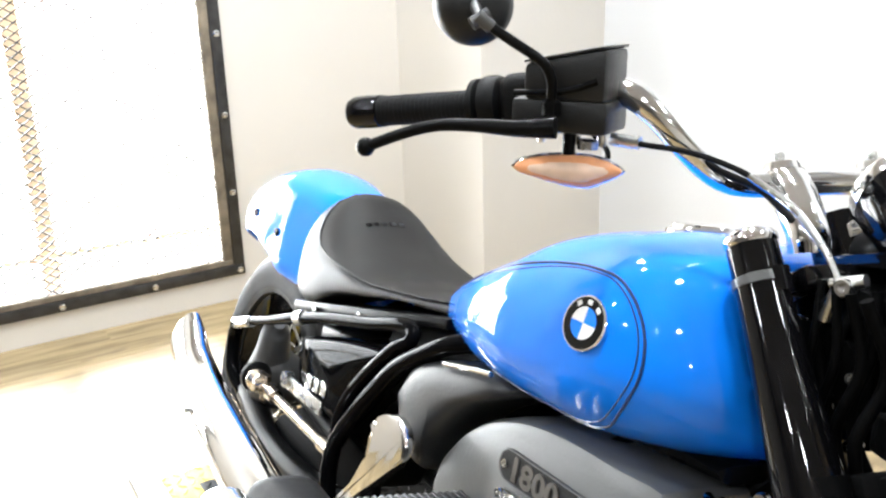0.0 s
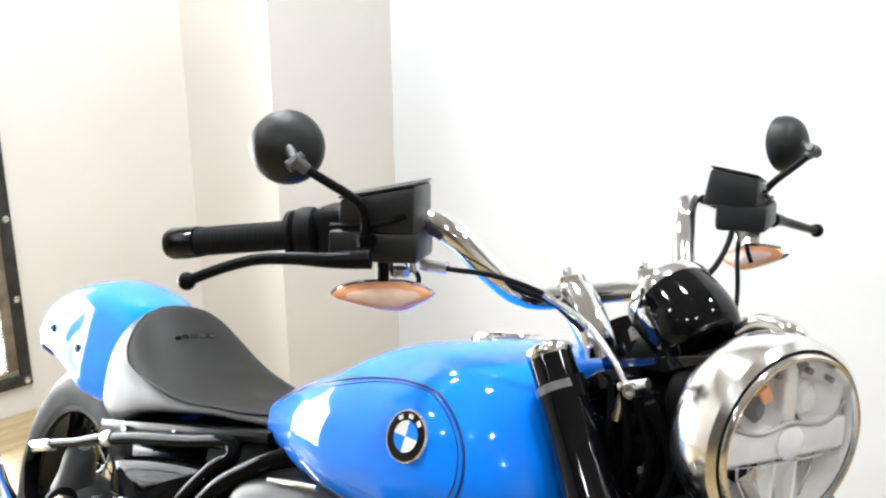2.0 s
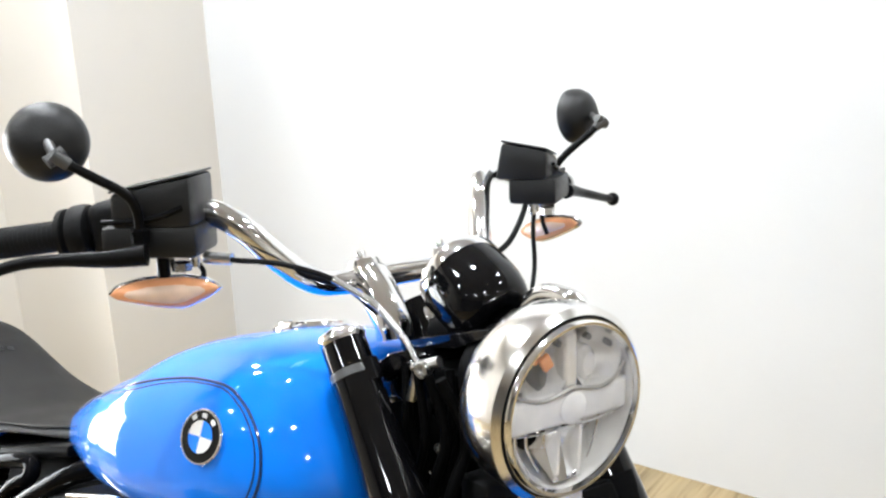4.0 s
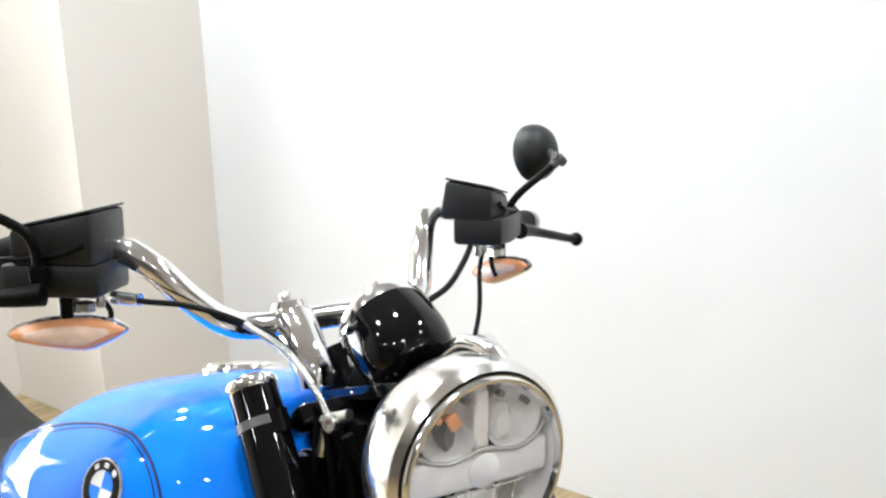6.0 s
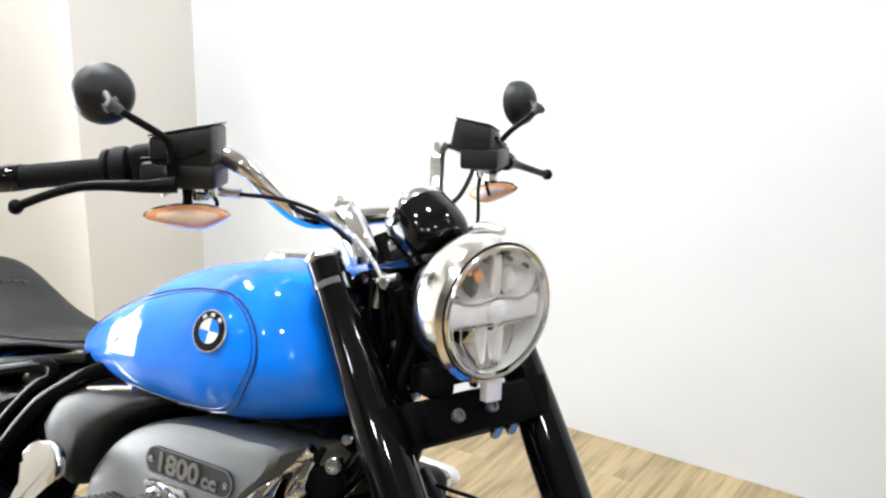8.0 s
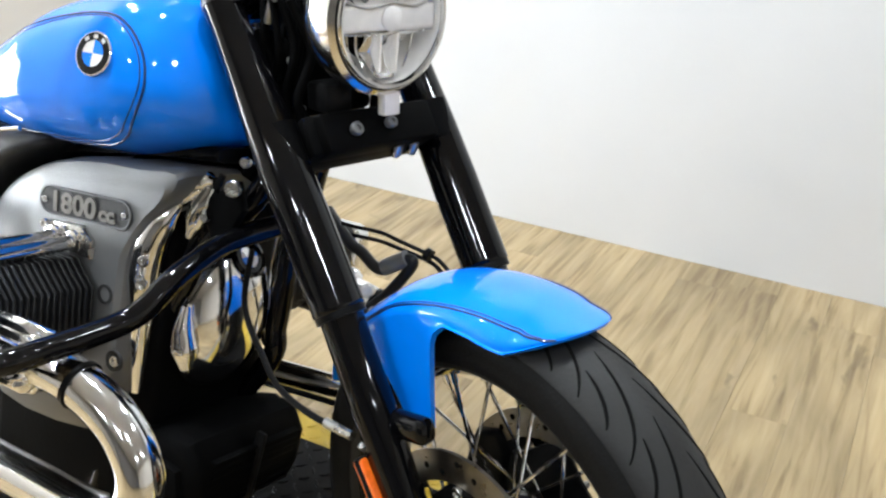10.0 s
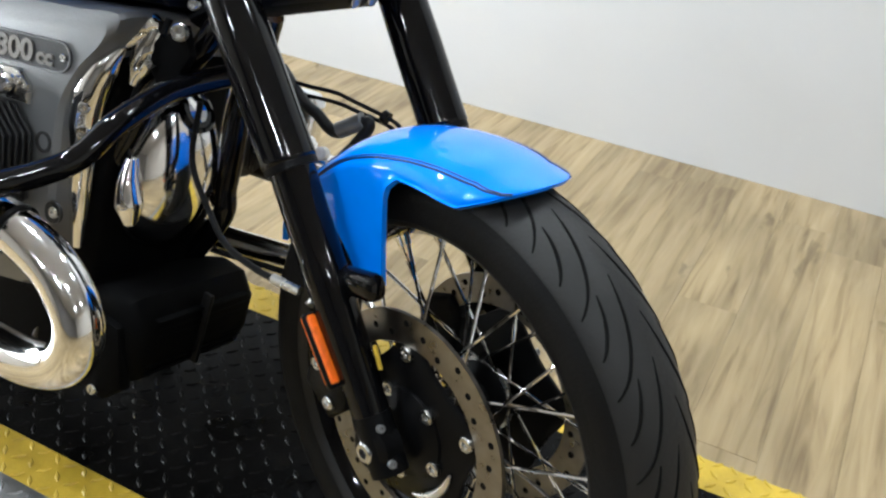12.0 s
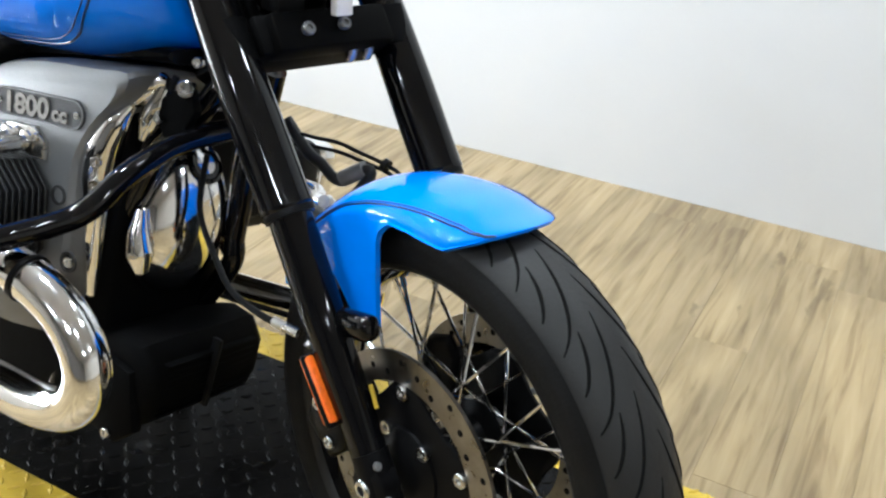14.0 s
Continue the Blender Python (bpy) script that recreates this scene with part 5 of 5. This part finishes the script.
def headlight():
    m = STEER @ aim((-0.2216, -0.0086, 0.9334), (1, 0.027, -0.053)) @ Matrix.Rotation(radians(90), 4, "Z") @ Matrix.Diagonal((0.877, 0.877, 1, 1))
    shell = part("headlight", lathe([(0.060, -0.064), (0.082, -0.062), (0.094, -0.056), (0.1005, -0.045), (0.1038, -0.030), (0.1048, -0.014), (0.1035, -0.002), (0.0965, 0.004), (0.0935, 0.002), (0.092, -0.006)], 72, caps=False), SATIN_CHROME, bike, "large round chrome headlight", m)
    part("lens_gasket", lathe([(0.0935, -0.004), (0.0942, 0.003), (0.0935, 0.0045), (0.0928, 0.0035), (0.0925, -0.004)], 72, caps=False), RUBBER, shell, "black lens gasket")
    part("lens_rim", lathe([(0.0929, 0.0), (0.0929, 0.006), (0.0905, 0.0095), (0.0875, 0.0090), (0.086, 0.0)], 72, caps=False), CHROME, shell, "bright inner lens rim")
    lens = part("lens", lathe([(0.0865, 0.002), (0.084, 0.007), (0.06, 0.014), (0.03, 0.018), (0.0005, 0.019)], 64, caps=False), CLEAR, shell, "clear domed headlight lens")
    lens.visible_shadow = False
    part("reflector_bowl", lathe([(0.086, 0.0), (0.082, -0.018), (0.066, -0.042), (0.04, -0.056), (0.0005, -0.06)], 56, caps=False), SILVERED, shell, "silvered headlight bowl")
    # cross shaped light unit: wide bar, upper and lower reflector pockets
    part("light_bar", joined(block(-0.0175, 0.0175, -0.078, 0.078, -0.030, -0.004, 0.006, 3)), PEARL, shell, "pale horizontal light bar")
    for k in range(7):
        y = -0.054 + 0.018 * k
        part("bowl_rib", tube([(-0.022, y, -0.034 + 2.5 * y * y), (-0.045, y * 0.92, -0.036 + 3 * y * y), (-0.068, y * 0.7, -0.024)], 0.0016, 8), CHROME, shell)
    for sy in (-1, 1):
        part("pocket", moved(lathe([(0.034, 0.0), (0.031, -0.012), (0.020, -0.026), (0.0005, -0.032)], 28, caps=False), Matrix.Translation((0.046, sy * 0.036, -0.006))), SILVERED, shell, "silvered reflector pocket")
        part("pocket_lamp", moved(lathe([(0.010, -0.03), (0.0105, -0.016), (0.007, -0.010), (0.0005, -0.009)], 20), Matrix.Translation((0.036, sy * 0.030, -0.004)) @ Matrix.Diagonal((1.7, 1.15 if sy < 0 else 0.7, 1, 1))), PEARL if sy < 0 else DULL, shell, "frosted projector lamp" if sy < 0 else "grey projector lamp")
        part("fin", prism([(-0.018, -0.028), (-0.075, -0.020), (-0.07, -0.006), (-0.018, -0.006)], sy * 0.012, sy * 0.016, 0.001), SILVERED, shell, "vertical divider")
    part("centre_post", block(0.016, 0.076, -0.0085, 0.0085, -0.030, -0.006, 0.004, 3), SILVERED, shell, "silvered upright post")
    part("bar_edge", tube([(-0.0185, -0.078, -0.012), (-0.020, -0.04, -0.006), (-0.0185, 0, -0.003), (-0.020, 0.04, -0.006), (-0.0185, 0.078, -0.012)], 0.0012, 8), STEEL, shell)
    part("bar_edge", tube([(0.030, -0.077, -0.010), (0.019, -0.06, -0.006), (0.0145, -0.04, -0.003), (0.017, -0.02, -0.003), (0.021, 0, -0.003), (0.017, 0.02, -0.003), (0.0145, 0.04, -0.003), (0.019, 0.06, -0.006), (0.030, 0.077, -0.010)], 0.0022, 10), EDGE_GREY, shell, "grey scalloped upper edge")
    # the last clip is orange for the indicator's reflection in the bowl
    for y in (-0.05, -0.02, 0.02, 0.05):
        part("bulb_clip", rod((0.072 - 6 * y * y, y, -0.012), (0.072 - 6 * y * y, y, -0.002), 0.0035, 12), DULL if y < 0.03 else ORANGE, shell)
    part("fan_mirror", skin([[(-0.018, y * 0.55, -0.006) for y in np.linspace(-0.06, 0.06, 7)], [(-0.045, y * 0.50, -0.020 - 4 * y * y) for y in np.linspace(-0.06, 0.06, 7)], [(-0.078, y * 0.30, -0.006) for y in np.linspace(-0.06, 0.06, 7)]], close=False), CHROME, shell, "faceted lower mirror", angle=5)
    # orange blocks painted in for the indicator's reflection in the pocket
    for x, y, w in ((0.050, 0.030, 0.008), (0.062, 0.056, 0.006)):
        part("amber_insert", moved(block(-w, w, -w * 0.8, w * 0.8, -0.003, 0.003, 0.002), Matrix.Translation((x, y, -0.010)) @ Matrix.Rotation(0.5, 4, "Z")), ORANGE, shell, "orange patch for the indicator's reflection in the lamp")
    part("centre_boss", lathe([(0.016, -0.012), (0.017, -0.002), (0.012, 0.001), (0.0005, 0.001)], 24), PEARL, shell, "round centre boss")
    part("headlight_stay", moved(block(-0.01, 0.004, -0.012, 0.012, -0.022, 0.014, 0.002), Matrix.Translation((-0.232, 0, 0.839))), PEARL, bike, "small bright headlight stay", STEER)
    part("headlight_bucket", moved(lathe([(0.02, -0.132), (0.038, -0.128), (0.050, -0.112), (0.058, -0.085), (0.066, -0.055)], 48), aim((-0.213, -0.006, 0.935), (1, 0.027, -0.053))), MATTE, bike, "dull black headlight bucket", STEER)
    part("headlight_mount", tube([(-0.315, 0.02, 1.006), (-0.295, 0.025, 1.018), (-0.265, 0.03, 1.018), (-0.255, 0.035, 1.01)], 0.010, 12), CHROME, bike, "chrome trim over the headlight", STEER)


EDGE_GREY = material("grey_moulded_edge", (0.48, 0.46, 0.43), 0.35, 0.2, 0, 40, 0.2)
SILVERED = material("silvered_plastic", (0.95, 0.925, 0.89), 0.16, 0.28, 0.0, 60, 0.06, rough_vary=0.06)
PEARL = material("frosted_light_guide", (0.84, 0.82, 0.79), 0.25, 0, 0.4, 40, 0.08)
headlight()


def gauge():
    m = STEER @ aim((-0.379, 0.003, 1.010), (-0.89, 0, 0.46)) @ Matrix.Scale(0.88, 4)
    cup = [(0.0005, -0.0545), (0.021, -0.0545), (0.0230, -0.0550), (0.0240, -0.0575), (0.0265, -0.0580)]
    cup += [(0.0265 + 0.0275 * math.sin(a) ** 0.9, -0.0080 - 0.050 * math.cos(a)) for a in np.linspace(0.05, math.pi / 2, 14)] + [(0.0543, 0.004), (0.0542, 0.012), (0.0535, 0.020), (0.047, 0.0245)]
    pod = part("instrument", lathe(cup, 56), BLACK, bike, "gloss black cup shaped instrument pod", m)
    part("bezel", lathe([(0.0482, 0.019), (0.0540, 0.0205), (0.0548, 0.029), (0.0525, 0.036), (0.047, 0.038), (0.0455, 0.033)], 48, caps=False), CHROME, pod, "chrome bezel")
    part("dial", lathe([(0.0465, 0.024), (0.0465, 0.033), (0.0005, 0.034)], 40), PLASTIC, pod, "dark dial")
    part("instrument_stalk", tube([(-0.37, 0, 0.985), (-0.395, 0, 0.965), (-0.42, 0, 0.955)], [0.02, 0.024, 0.028], 16), SATIN, bike, "black instrument bracket", STEER)
    part("instrument_plate", prism([(-0.44, 0.955), (-0.33, 0.985), (-0.27, 1.005), (-0.27, 0.995), (-0.34, 0.968), (-0.44, 0.945)], -0.05, 0.05, 0.003), BLACK, bike, "black plate under the instrument", STEER)
    part("bolt", bolt_mesh(0.006), STEEL, pod, m=aim((0.010, -0.013, -0.0545), (0, 0, -1)))


gauge()


def handlebar():
    half = [(-0.50, 0.0, 1.012), (-0.50, -0.085, 1.011), (-0.50, -0.122, 1.020), (-0.503, -0.155, 1.046), (-0.516, -0.187, 1.080), (-0.540, -0.215, 1.097), (-0.585, -0.262, 1.090), (-0.65, -0.338, 1.073), (-0.735, -0.446, 1.055)]
    far = [(-0.735, 0.446, 1.055), (-0.66, 0.315, 1.078), (-0.605, 0.210, 1.100), (-0.578, 0.168, 1.102), (-0.555, 0.143, 1.086), (-0.533, 0.126, 1.050), (-0.510, 0.108, 1.022), (-0.50, 0.085, 1.011)]
    pts = far + half
    bar = part("handlebar", tube(pts, 0.0136, 20), CHROME, bike, "wide chrome handlebar", STEER)
    for s in (-1, 1):
        y = s * 0.052
        part("riser", tube([(-0.445, y, 0.955), (-0.452, y, 0.975), (-0.478, y, 1.000), (-0.50, y, 1.014), (-0.507, y, 1.030)], [0.020, 0.0205, 0.0215, 0.0235, 0.017], 20), CHROME, bar, "chrome handlebar riser")
        part("bolt", bolt_mesh(0.006), STEEL, bar, m=aim((-0.513, y, 1.034), (-0.5, 0, 0.86)))
    return bar


handlebar()

GRIP_END, GRIP_IN = Vector((-0.736, -0.447, 1.055)), Vector((-0.641, -0.327, 1.073))


def controls(s):
    """One side's grip, switch housing, reservoir, lever, mirror and indicator; s is -1 on the right."""
    f = Matrix.Diagonal((1, -s, 1, 1))
    flip = s > 0

    def put(name, bm, mat, parent, label="", angle=38):
        bm = moved(bm, f)
        return part(name, bm, mat, parent, label, STEER if parent is bike else None, angle)

    a, b = GRIP_IN, GRIP_END
    d = (b - a).normalized()
    n = Vector((0.784, -0.621, 0))
    # grip with fine ribs and end weight
    prof = [(0.0150, 0.0)]
    for k in range(20):
        h = 0.004 + k * 0.0052
        prof += [(0.0164, h), (0.0164, h + 0.0040), (0.01605, h + 0.0044), (0.01605, h + 0.0050)]
    prof += [(0.0172, 0.110), (0.0172, 0.1135), (0.0150, 0.114)]
    grip = put("grip", moved(lathe(prof, 28), aim(a, d)), RUBBER, bike, "ribbed black rubber grip")
    put("bar_end", moved(lathe([(0.0145, 0.1135), (0.0178, 0.1155), (0.0183, 0.128), (0.0178, 0.146), (0.0150, 0.1525), (0.0005, 0.1535)], 28), aim(a, d)), BLACK, grip, "gloss black bar end")
    # twist-grip drum and switch block
    c = a - d * 0.002
    put("grip_flange", moved(lathe([(0.0165, 0.006), (0.0265, 0.004), (0.0272, -0.002), (0.022, -0.006)], 28), aim(c, d)), PLASTIC, grip)
    put("throttle_drum", moved(lathe([(0.020, -0.007), (0.0285, -0.009), (0.0295, -0.013), (0.0295, -0.022), (0.0280, -0.027), (0.0225, -0.030)], 32), aim(c, d)), PLASTIC, bike, "black throttle drum")
    sw = put("switch_block", joined(moved(block(-0.028, 0.024, -0.028, 0.030, -0.072, -0.030, 0.014, 4), aim(c, d))), PLASTIC, bike, "black switch housing")
    put("switch_button", moved(block(-0.006, 0.006, -0.029, -0.024, -0.056, -0.042, 0.002), aim(c, d)), CASE_DARK, sw)
    # reservoir box, wedge shaped, in front of the bar
    u = -d
    u.z = 0
    u.normalize()
    o = Vector((-0.553, -0.247, 1.100)) + (u * 0.042 - n * 0.021 + Vector((0, 0, 0.010)) if flip else u * 0)
    low = joined(hexa(o + (n * 0.009 if flip else n * 0), u, n, (-0.054, 0.041), (-0.026, 0.0452) if not flip else (-0.017, 0.043), (-0.042, -0.010) if not flip else (-0.041, -0.008), 0.0, 0.006))
    box_w = (-0.028, 0.046) if not flip else (-0.016, 0.041)
    top = hexa(o, u, n, (-0.042, 0.038) if not flip else (-0.030, 0.044), box_w, (-0.012 if not flip else -0.011, 0.022 if not flip else 0.0235), 0.20 if not flip else 0.17, 0.006, *((0.0, 0.0) if not flip else (0.17, 0.008)))
    res = put("reservoir", top, SHELL, bike, "black brake fluid reservoir" if not flip else "black clutch fluid reservoir")
    put("reservoir_lid", hexa(o, u, n, (-0.0415, 0.0375) if not flip else (-0.0295, 0.0435), (box_w[0] + 0.0005, box_w[1] - 0.0005), (0.0222, 0.0245) if not flip else (0.0237, 0.0260), 0.20 if not flip else 0.17, 0.0008, 0.0 if not flip else 0.17), SHELL, res, "flat black reservoir lid")
    cyl = put("master_cylinder", low, SHELL, bike, "black master cylinder housing")
    put("clamp_ridge", tube([o + u * -0.05 + n * 0.045 + Vector((0, 0, -0.006)), o + n * 0.048 + Vector((0, 0, -0.002)), o + u * 0.03 + n * 0.046 + Vector((0, 0, 0.008))], 0.003, 8), SATIN, cyl)
    for k in (-0.03, 0.005, 0.03):
        put("bolt", moved(bolt_mesh(0.0045, 0.012), aim(o + u * k + n * 0.02 + Vector((0, 0, -0.042)), (0, 0, -1))), STEEL, cyl)
    # lever
    lev = [(-0.505, -0.287, 1.066), (-0.523, -0.318, 1.063), (-0.548, -0.352, 1.063), (-0.574, -0.384, 1.060), (-0.598, -0.414, 1.049), (-0.623, -0.446, 1.033)]
    if flip:
        lev = [(-0.560, -0.292, 1.072), (-0.570, -0.312, 1.070), (-0.583, -0.340, 1.064), (-0.597, -0.375, 1.056), (-0.612, -0.410, 1.048), (-0.622, -0.440, 1.042)]
    put("lever", tube(lev, [0.0105, 0.0080, 0.0064, 0.0060, 0.0058, 0.0058], 14), SATIN, bike, "black hand lever")
    ball = bmesh.new()
    bmesh.ops.create_uvsphere(ball, u_segments=18, v_segments=12, radius=0.0098)
    put("lever_ball", moved(ball, Matrix.Translation(lev[-1])), SATIN, bike, "round lever tip")
    # mirror on its stem
    way = [(-0.518, -0.288, 1.085), (-0.512, -0.291, 1.108), (-0.512, -0.300, 1.124), (-0.521, -0.325, 1.141), (-0.533, -0.354, 1.160)]
    if flip:
        way = [(-0.586, -0.288, 1.080), (-0.581, -0.290, 1.100), (-0.568, -0.298, 1.120), (-0.556, -0.322, 1.142), (-0.550, -0.346, 1.161)]
    stem = put("mirror_stem", tube(way, 0.0048, 12), SATIN, bike, "thin black mirror stem")
    put("stem_nut", moved(lathe([(0.009, -0.012), (0.009, 0.0), (0.006, 0.003)], 6), aim(Vector(way[0]) + Vector((0, 0, 0.003)), (0, 0, 1))), SATIN, stem)
    mc = Vector((-0.572, -0.351, 1.173)) if not flip else Vector((-0.602, -0.346, 1.168))
    face = Vector((0.92, -0.22, 0.10) if not flip else (0.92, -0.22, 0.10)).normalized()
    head = put("mirror", moved(lathe([(0.0355, -0.006), (0.0375, -0.004), (0.0378, 0.002), (0.0365, 0.010), (0.032, 0.018), (0.0225, 0.0245), (0.012, 0.028), (0.0005, 0.029)], 44), aim(mc, face)), SHELL, bike, "round black mirror shell")
    put("mirror_glass", moved(lathe([(0.0354, -0.0055), (0.0005, -0.0055)], 40, caps=False), aim(mc, face)), MIRROR, head, "mirror glass")
    put("mirror_joint", joined(rod(Vector(way[-1]) - 0.012 * (Vector(way[-1]) - Vector(way[-2])).normalized(), Vector(way[-1]) + Vector((0.004, -0.004, 0.004)), 0.0062, 14), rod(way[-1], mc + face * 0.024, 0.0050, 14), rod(Vector(way[-1]) + Vector((0, -0.008, -0.004)), Vector(way[-1]) + Vector((0, 0.008, 0.006)), 0.0062, 14)), JOINT_GREY, head, "grey mirror ball joint")
    # indicator hung under the housing
    ctr = Vector((-0.530, -0.264, 1.0235)) if not flip else Vector((-0.546, -0.250, 1.029))
    ax_u, ax_n = Vector((0.366, 0.93, 0)), Vector((0.93, -0.366, 0))
    if flip:
        ax_u, ax_n = Vector((0.9925, -0.12, 0.20)).normalized(), Vector((0.12, 0.9925, 0))
    big = 0.97 if flip else 1.0
    ind = put("indicator", lens_body(ctr - ax_n * 0.004, ax_u, ax_n, 0.0545 * big, 0.0178 * big, 0.016, -1 if flip else 1), CHROME, bike, "lozenge shaped indicator with orange lens")
    put("indicator_lens", lens_body(ctr + ax_n * 0.0035, ax_u, ax_n, 0.0515 * big, 0.0160 * big, 0.0145, -1 if flip else 1), ORANGE, ind, "orange indicator lens")
    put("indicator_core", lens_body(ctr + ax_n * 0.0062, ax_u, ax_n, 0.045 * big, 0.0130 * big, 0.0130, -1 if flip else 1), ORANGE_PALE, ind, "pale inner lens")
    put("indicator_stem", rod(ctr + Vector((0, 0, 0.010)), ctr + Vector((0, 0, 0.042)), 0.0065, 14), SATIN, ind)
    put("indicator_nut", moved(lathe([(0.010, 0), (0.010, 0.008), (0.007, 0.01)], 6), aim(ctr + u * 0.018 + Vector((0, 0, 0.020)), (0, 0, 1))), STEEL, ind)
    # cables off the housing
    cab = [(-0.520, -0.215, 1.052), (-0.500, -0.200, 1.050), (-0.47, -0.165, 1.046), (-0.44, -0.125, 1.030), (-0.405, -0.098, 1.005), (-0.375, -0.085, 0.975), (-0.357, -0.082, 0.955)]
    if flip:
        cab = [(-0.535, -0.215, 1.055), (-0.52, -0.20, 1.035), (-0.50, -0.185, 0.99), (-0.47, -0.15, 0.95), (-0.43, -0.10, 0.92)]
    put("cable", tube(cab, 0.0029, 12), RUBBER, bike, "black control cable")
    if not flip:
        put("cable_end", rod((-0.528, -0.222, 1.052), (-0.505, -0.203, 1.051), 0.0062, 14), STEEL, bike, "steel cable fitting")
        put("cable_sleeve", tube([(-0.44, -0.125, 1.030), (-0.405, -0.098, 1.005), (-0.375, -0.085, 0.975), (-0.357, -0.082, 0.955)], 0.0036, 12), STEEL, bike, "silver braided cable sleeve")
    put("cable", tube([(-0.530, -0.200, 1.085), (-0.505, -0.172, 1.060), (-0.488, -0.135, 1.030), (-0.478, -0.09, 1.010), (-0.45, -0.07, 0.985)], 0.0036, 10), RUBBER, bike, "thin black cable")
    put("cable", tube([(-0.545, -0.235, 1.055), (-0.530, -0.225, 1.040), (-0.525, -0.228, 1.025)], 0.0028, 8), RUBBER, bike, "thin black cable")


def hexa(o, u, n, along, across, up, slope, bevel, fall=0.0, flare=0.0):
    """A bevelled box in a bar's own directions: its top rises by slope along it and falls across it, its foot flares inwards."""
    bm = bmesh.new()
    vs = []
    for a in along:
        for c in across:
            for z in up:
                high = up[1] > 0 and (z == up[1] or up[0] > 0)
                rise = slope * (a - along[0]) - fall * (c - across[0]) if high else 0
                out = -flare if c == across[0] and z == up[0] else 0
                vs.append(bm.verts.new(o + u * a + n * (c + out) + Vector((0, 0, z + rise))))
    for q in ((0, 1, 3, 2), (4, 6, 7, 5), (0, 4, 5, 1), (2, 3, 7, 6), (0, 2, 6, 4), (1, 5, 7, 3)):
        bm.faces.new([vs[k] for k in q])
    bmesh.ops.recalc_face_normals(bm, faces=bm.faces)
    bmesh.ops.bevel(bm, geom=bm.edges[:], offset=bevel, segments=2, profile=0.5, affect="EDGES")
    return bm


def lens_body(c, u, n, half, high, deep, inward=1):
    """A pointed lozenge: long along u, rounded across n, its lowest point towards its inner end."""
    rings = []
    for t in np.linspace(-1, 1, 33):
        k = max(0.02, (1 - abs(t) ** 1.7)) ** 0.85
        over = float(np.interp(t * inward, [-1, -0.92, -0.8, -0.4, 0, 0.4, 0.75, 0.92, 1], [0.03, 0.34, 0.52, 0.80, 0.90, 0.84, 0.56, 0.26, 0.03]))
        under = float(np.interp(t * inward, [-1, -0.9, -0.4, 0, 0.28, 0.45, 0.8, 0.93, 1], [0.03, 0.30, 0.74, 1.0, 1.09, 1.0, 0.50, 0.25, 0.03]))
        rings.append([c + u * (t * half) + n * (deep * k * math.cos(a)) + Vector((0, 0, high * (over if math.sin(a) > 0 else under) * math.sin(a))) for a in np.linspace(0, math.tau, 24, endpoint=False)])
    return skin(rings)


controls(-1)
controls(1)
part("brake_hose", tube([(-0.47, 0.15, 0.610), (-0.43, 0.15, 0.623), (-0.394, 0.15, 0.624), (-0.350, 0.15, 0.6255), (-0.315, 0.15, 0.620), (-0.266, 0.15, 0.612), (-0.238, 0.15, 0.603), (-0.20, 0.14, 0.575), (-0.15, 0.13, 0.50)], 0.0031, 12), RUBBER, bike, "black brake hose")
part("hose_clip", rod((-0.268, 0.15, 0.6125), (-0.259, 0.15, 0.6095), 0.0095, 14), SATIN, bike, "black hose clip")
part("brake_hose", tube([(-0.47, 0.16, 0.590), (-0.43, 0.16, 0.606), (-0.39, 0.16, 0.609), (-0.350, 0.16, 0.610), (-0.315, 0.16, 0.606), (-0.266, 0.155, 0.601), (-0.24, 0.15, 0.592), (-0.20, 0.14, 0.562), (-0.16, 0.13, 0.50)], 0.0031, 12), RUBBER, bike, "black brake hose")


# ---- floor boards ----
def boards():
    wide, long = 0.128, 0.92
    rng = random.Random(9)
    meshes = {}
    spare = bmesh.new()
    made = 0
    i = 0
    x = WX + 0.001
    while x < FX:
        y = NY - rng.random() * long
        w = min(wide, FX - x)
        while y < BY:
            a, b = max(y, NY) + 0.00005, min(y + long, BY - 0.001) - 0.00005
            if x < EX and b > FY - 0.001:
                b = FY - 0.002
            if b - a > 0.02:
                near = x > -3.0 and x < 2.0 and b > -0.9
                if near and made < 296:
                    key = (round(w, 4), round(b - a, 4))
                    if key not in meshes:
                        meshes[key] = mesh_of("plank", block(0, w - 0.0004, 0, b - a, -0.010, 0.0, 0.0003, 1), PLANK)
                    ob = new("plank", meshes[key])
                    ob.parent, ob.matrix_basis = floor, pose(x + 0.0002, a, -0.0135 + rng.uniform(0, 0.0006))
                    made += 1
                else:
                    bm = block(x + 0.0008, x + w - 0.0008, a, b, -0.0235, -0.0135, 0.0)
                    me = bpy.data.meshes.new("tmp")
                    bm.to_mesh(me)
                    bm.free()
                    spare.from_mesh(me)
                    bpy.data.meshes.remove(me)
            y += long
        x += wide
        i += 1
    tagged(part("planks", spare, PLANK, floor), kind="stuff")


boards()
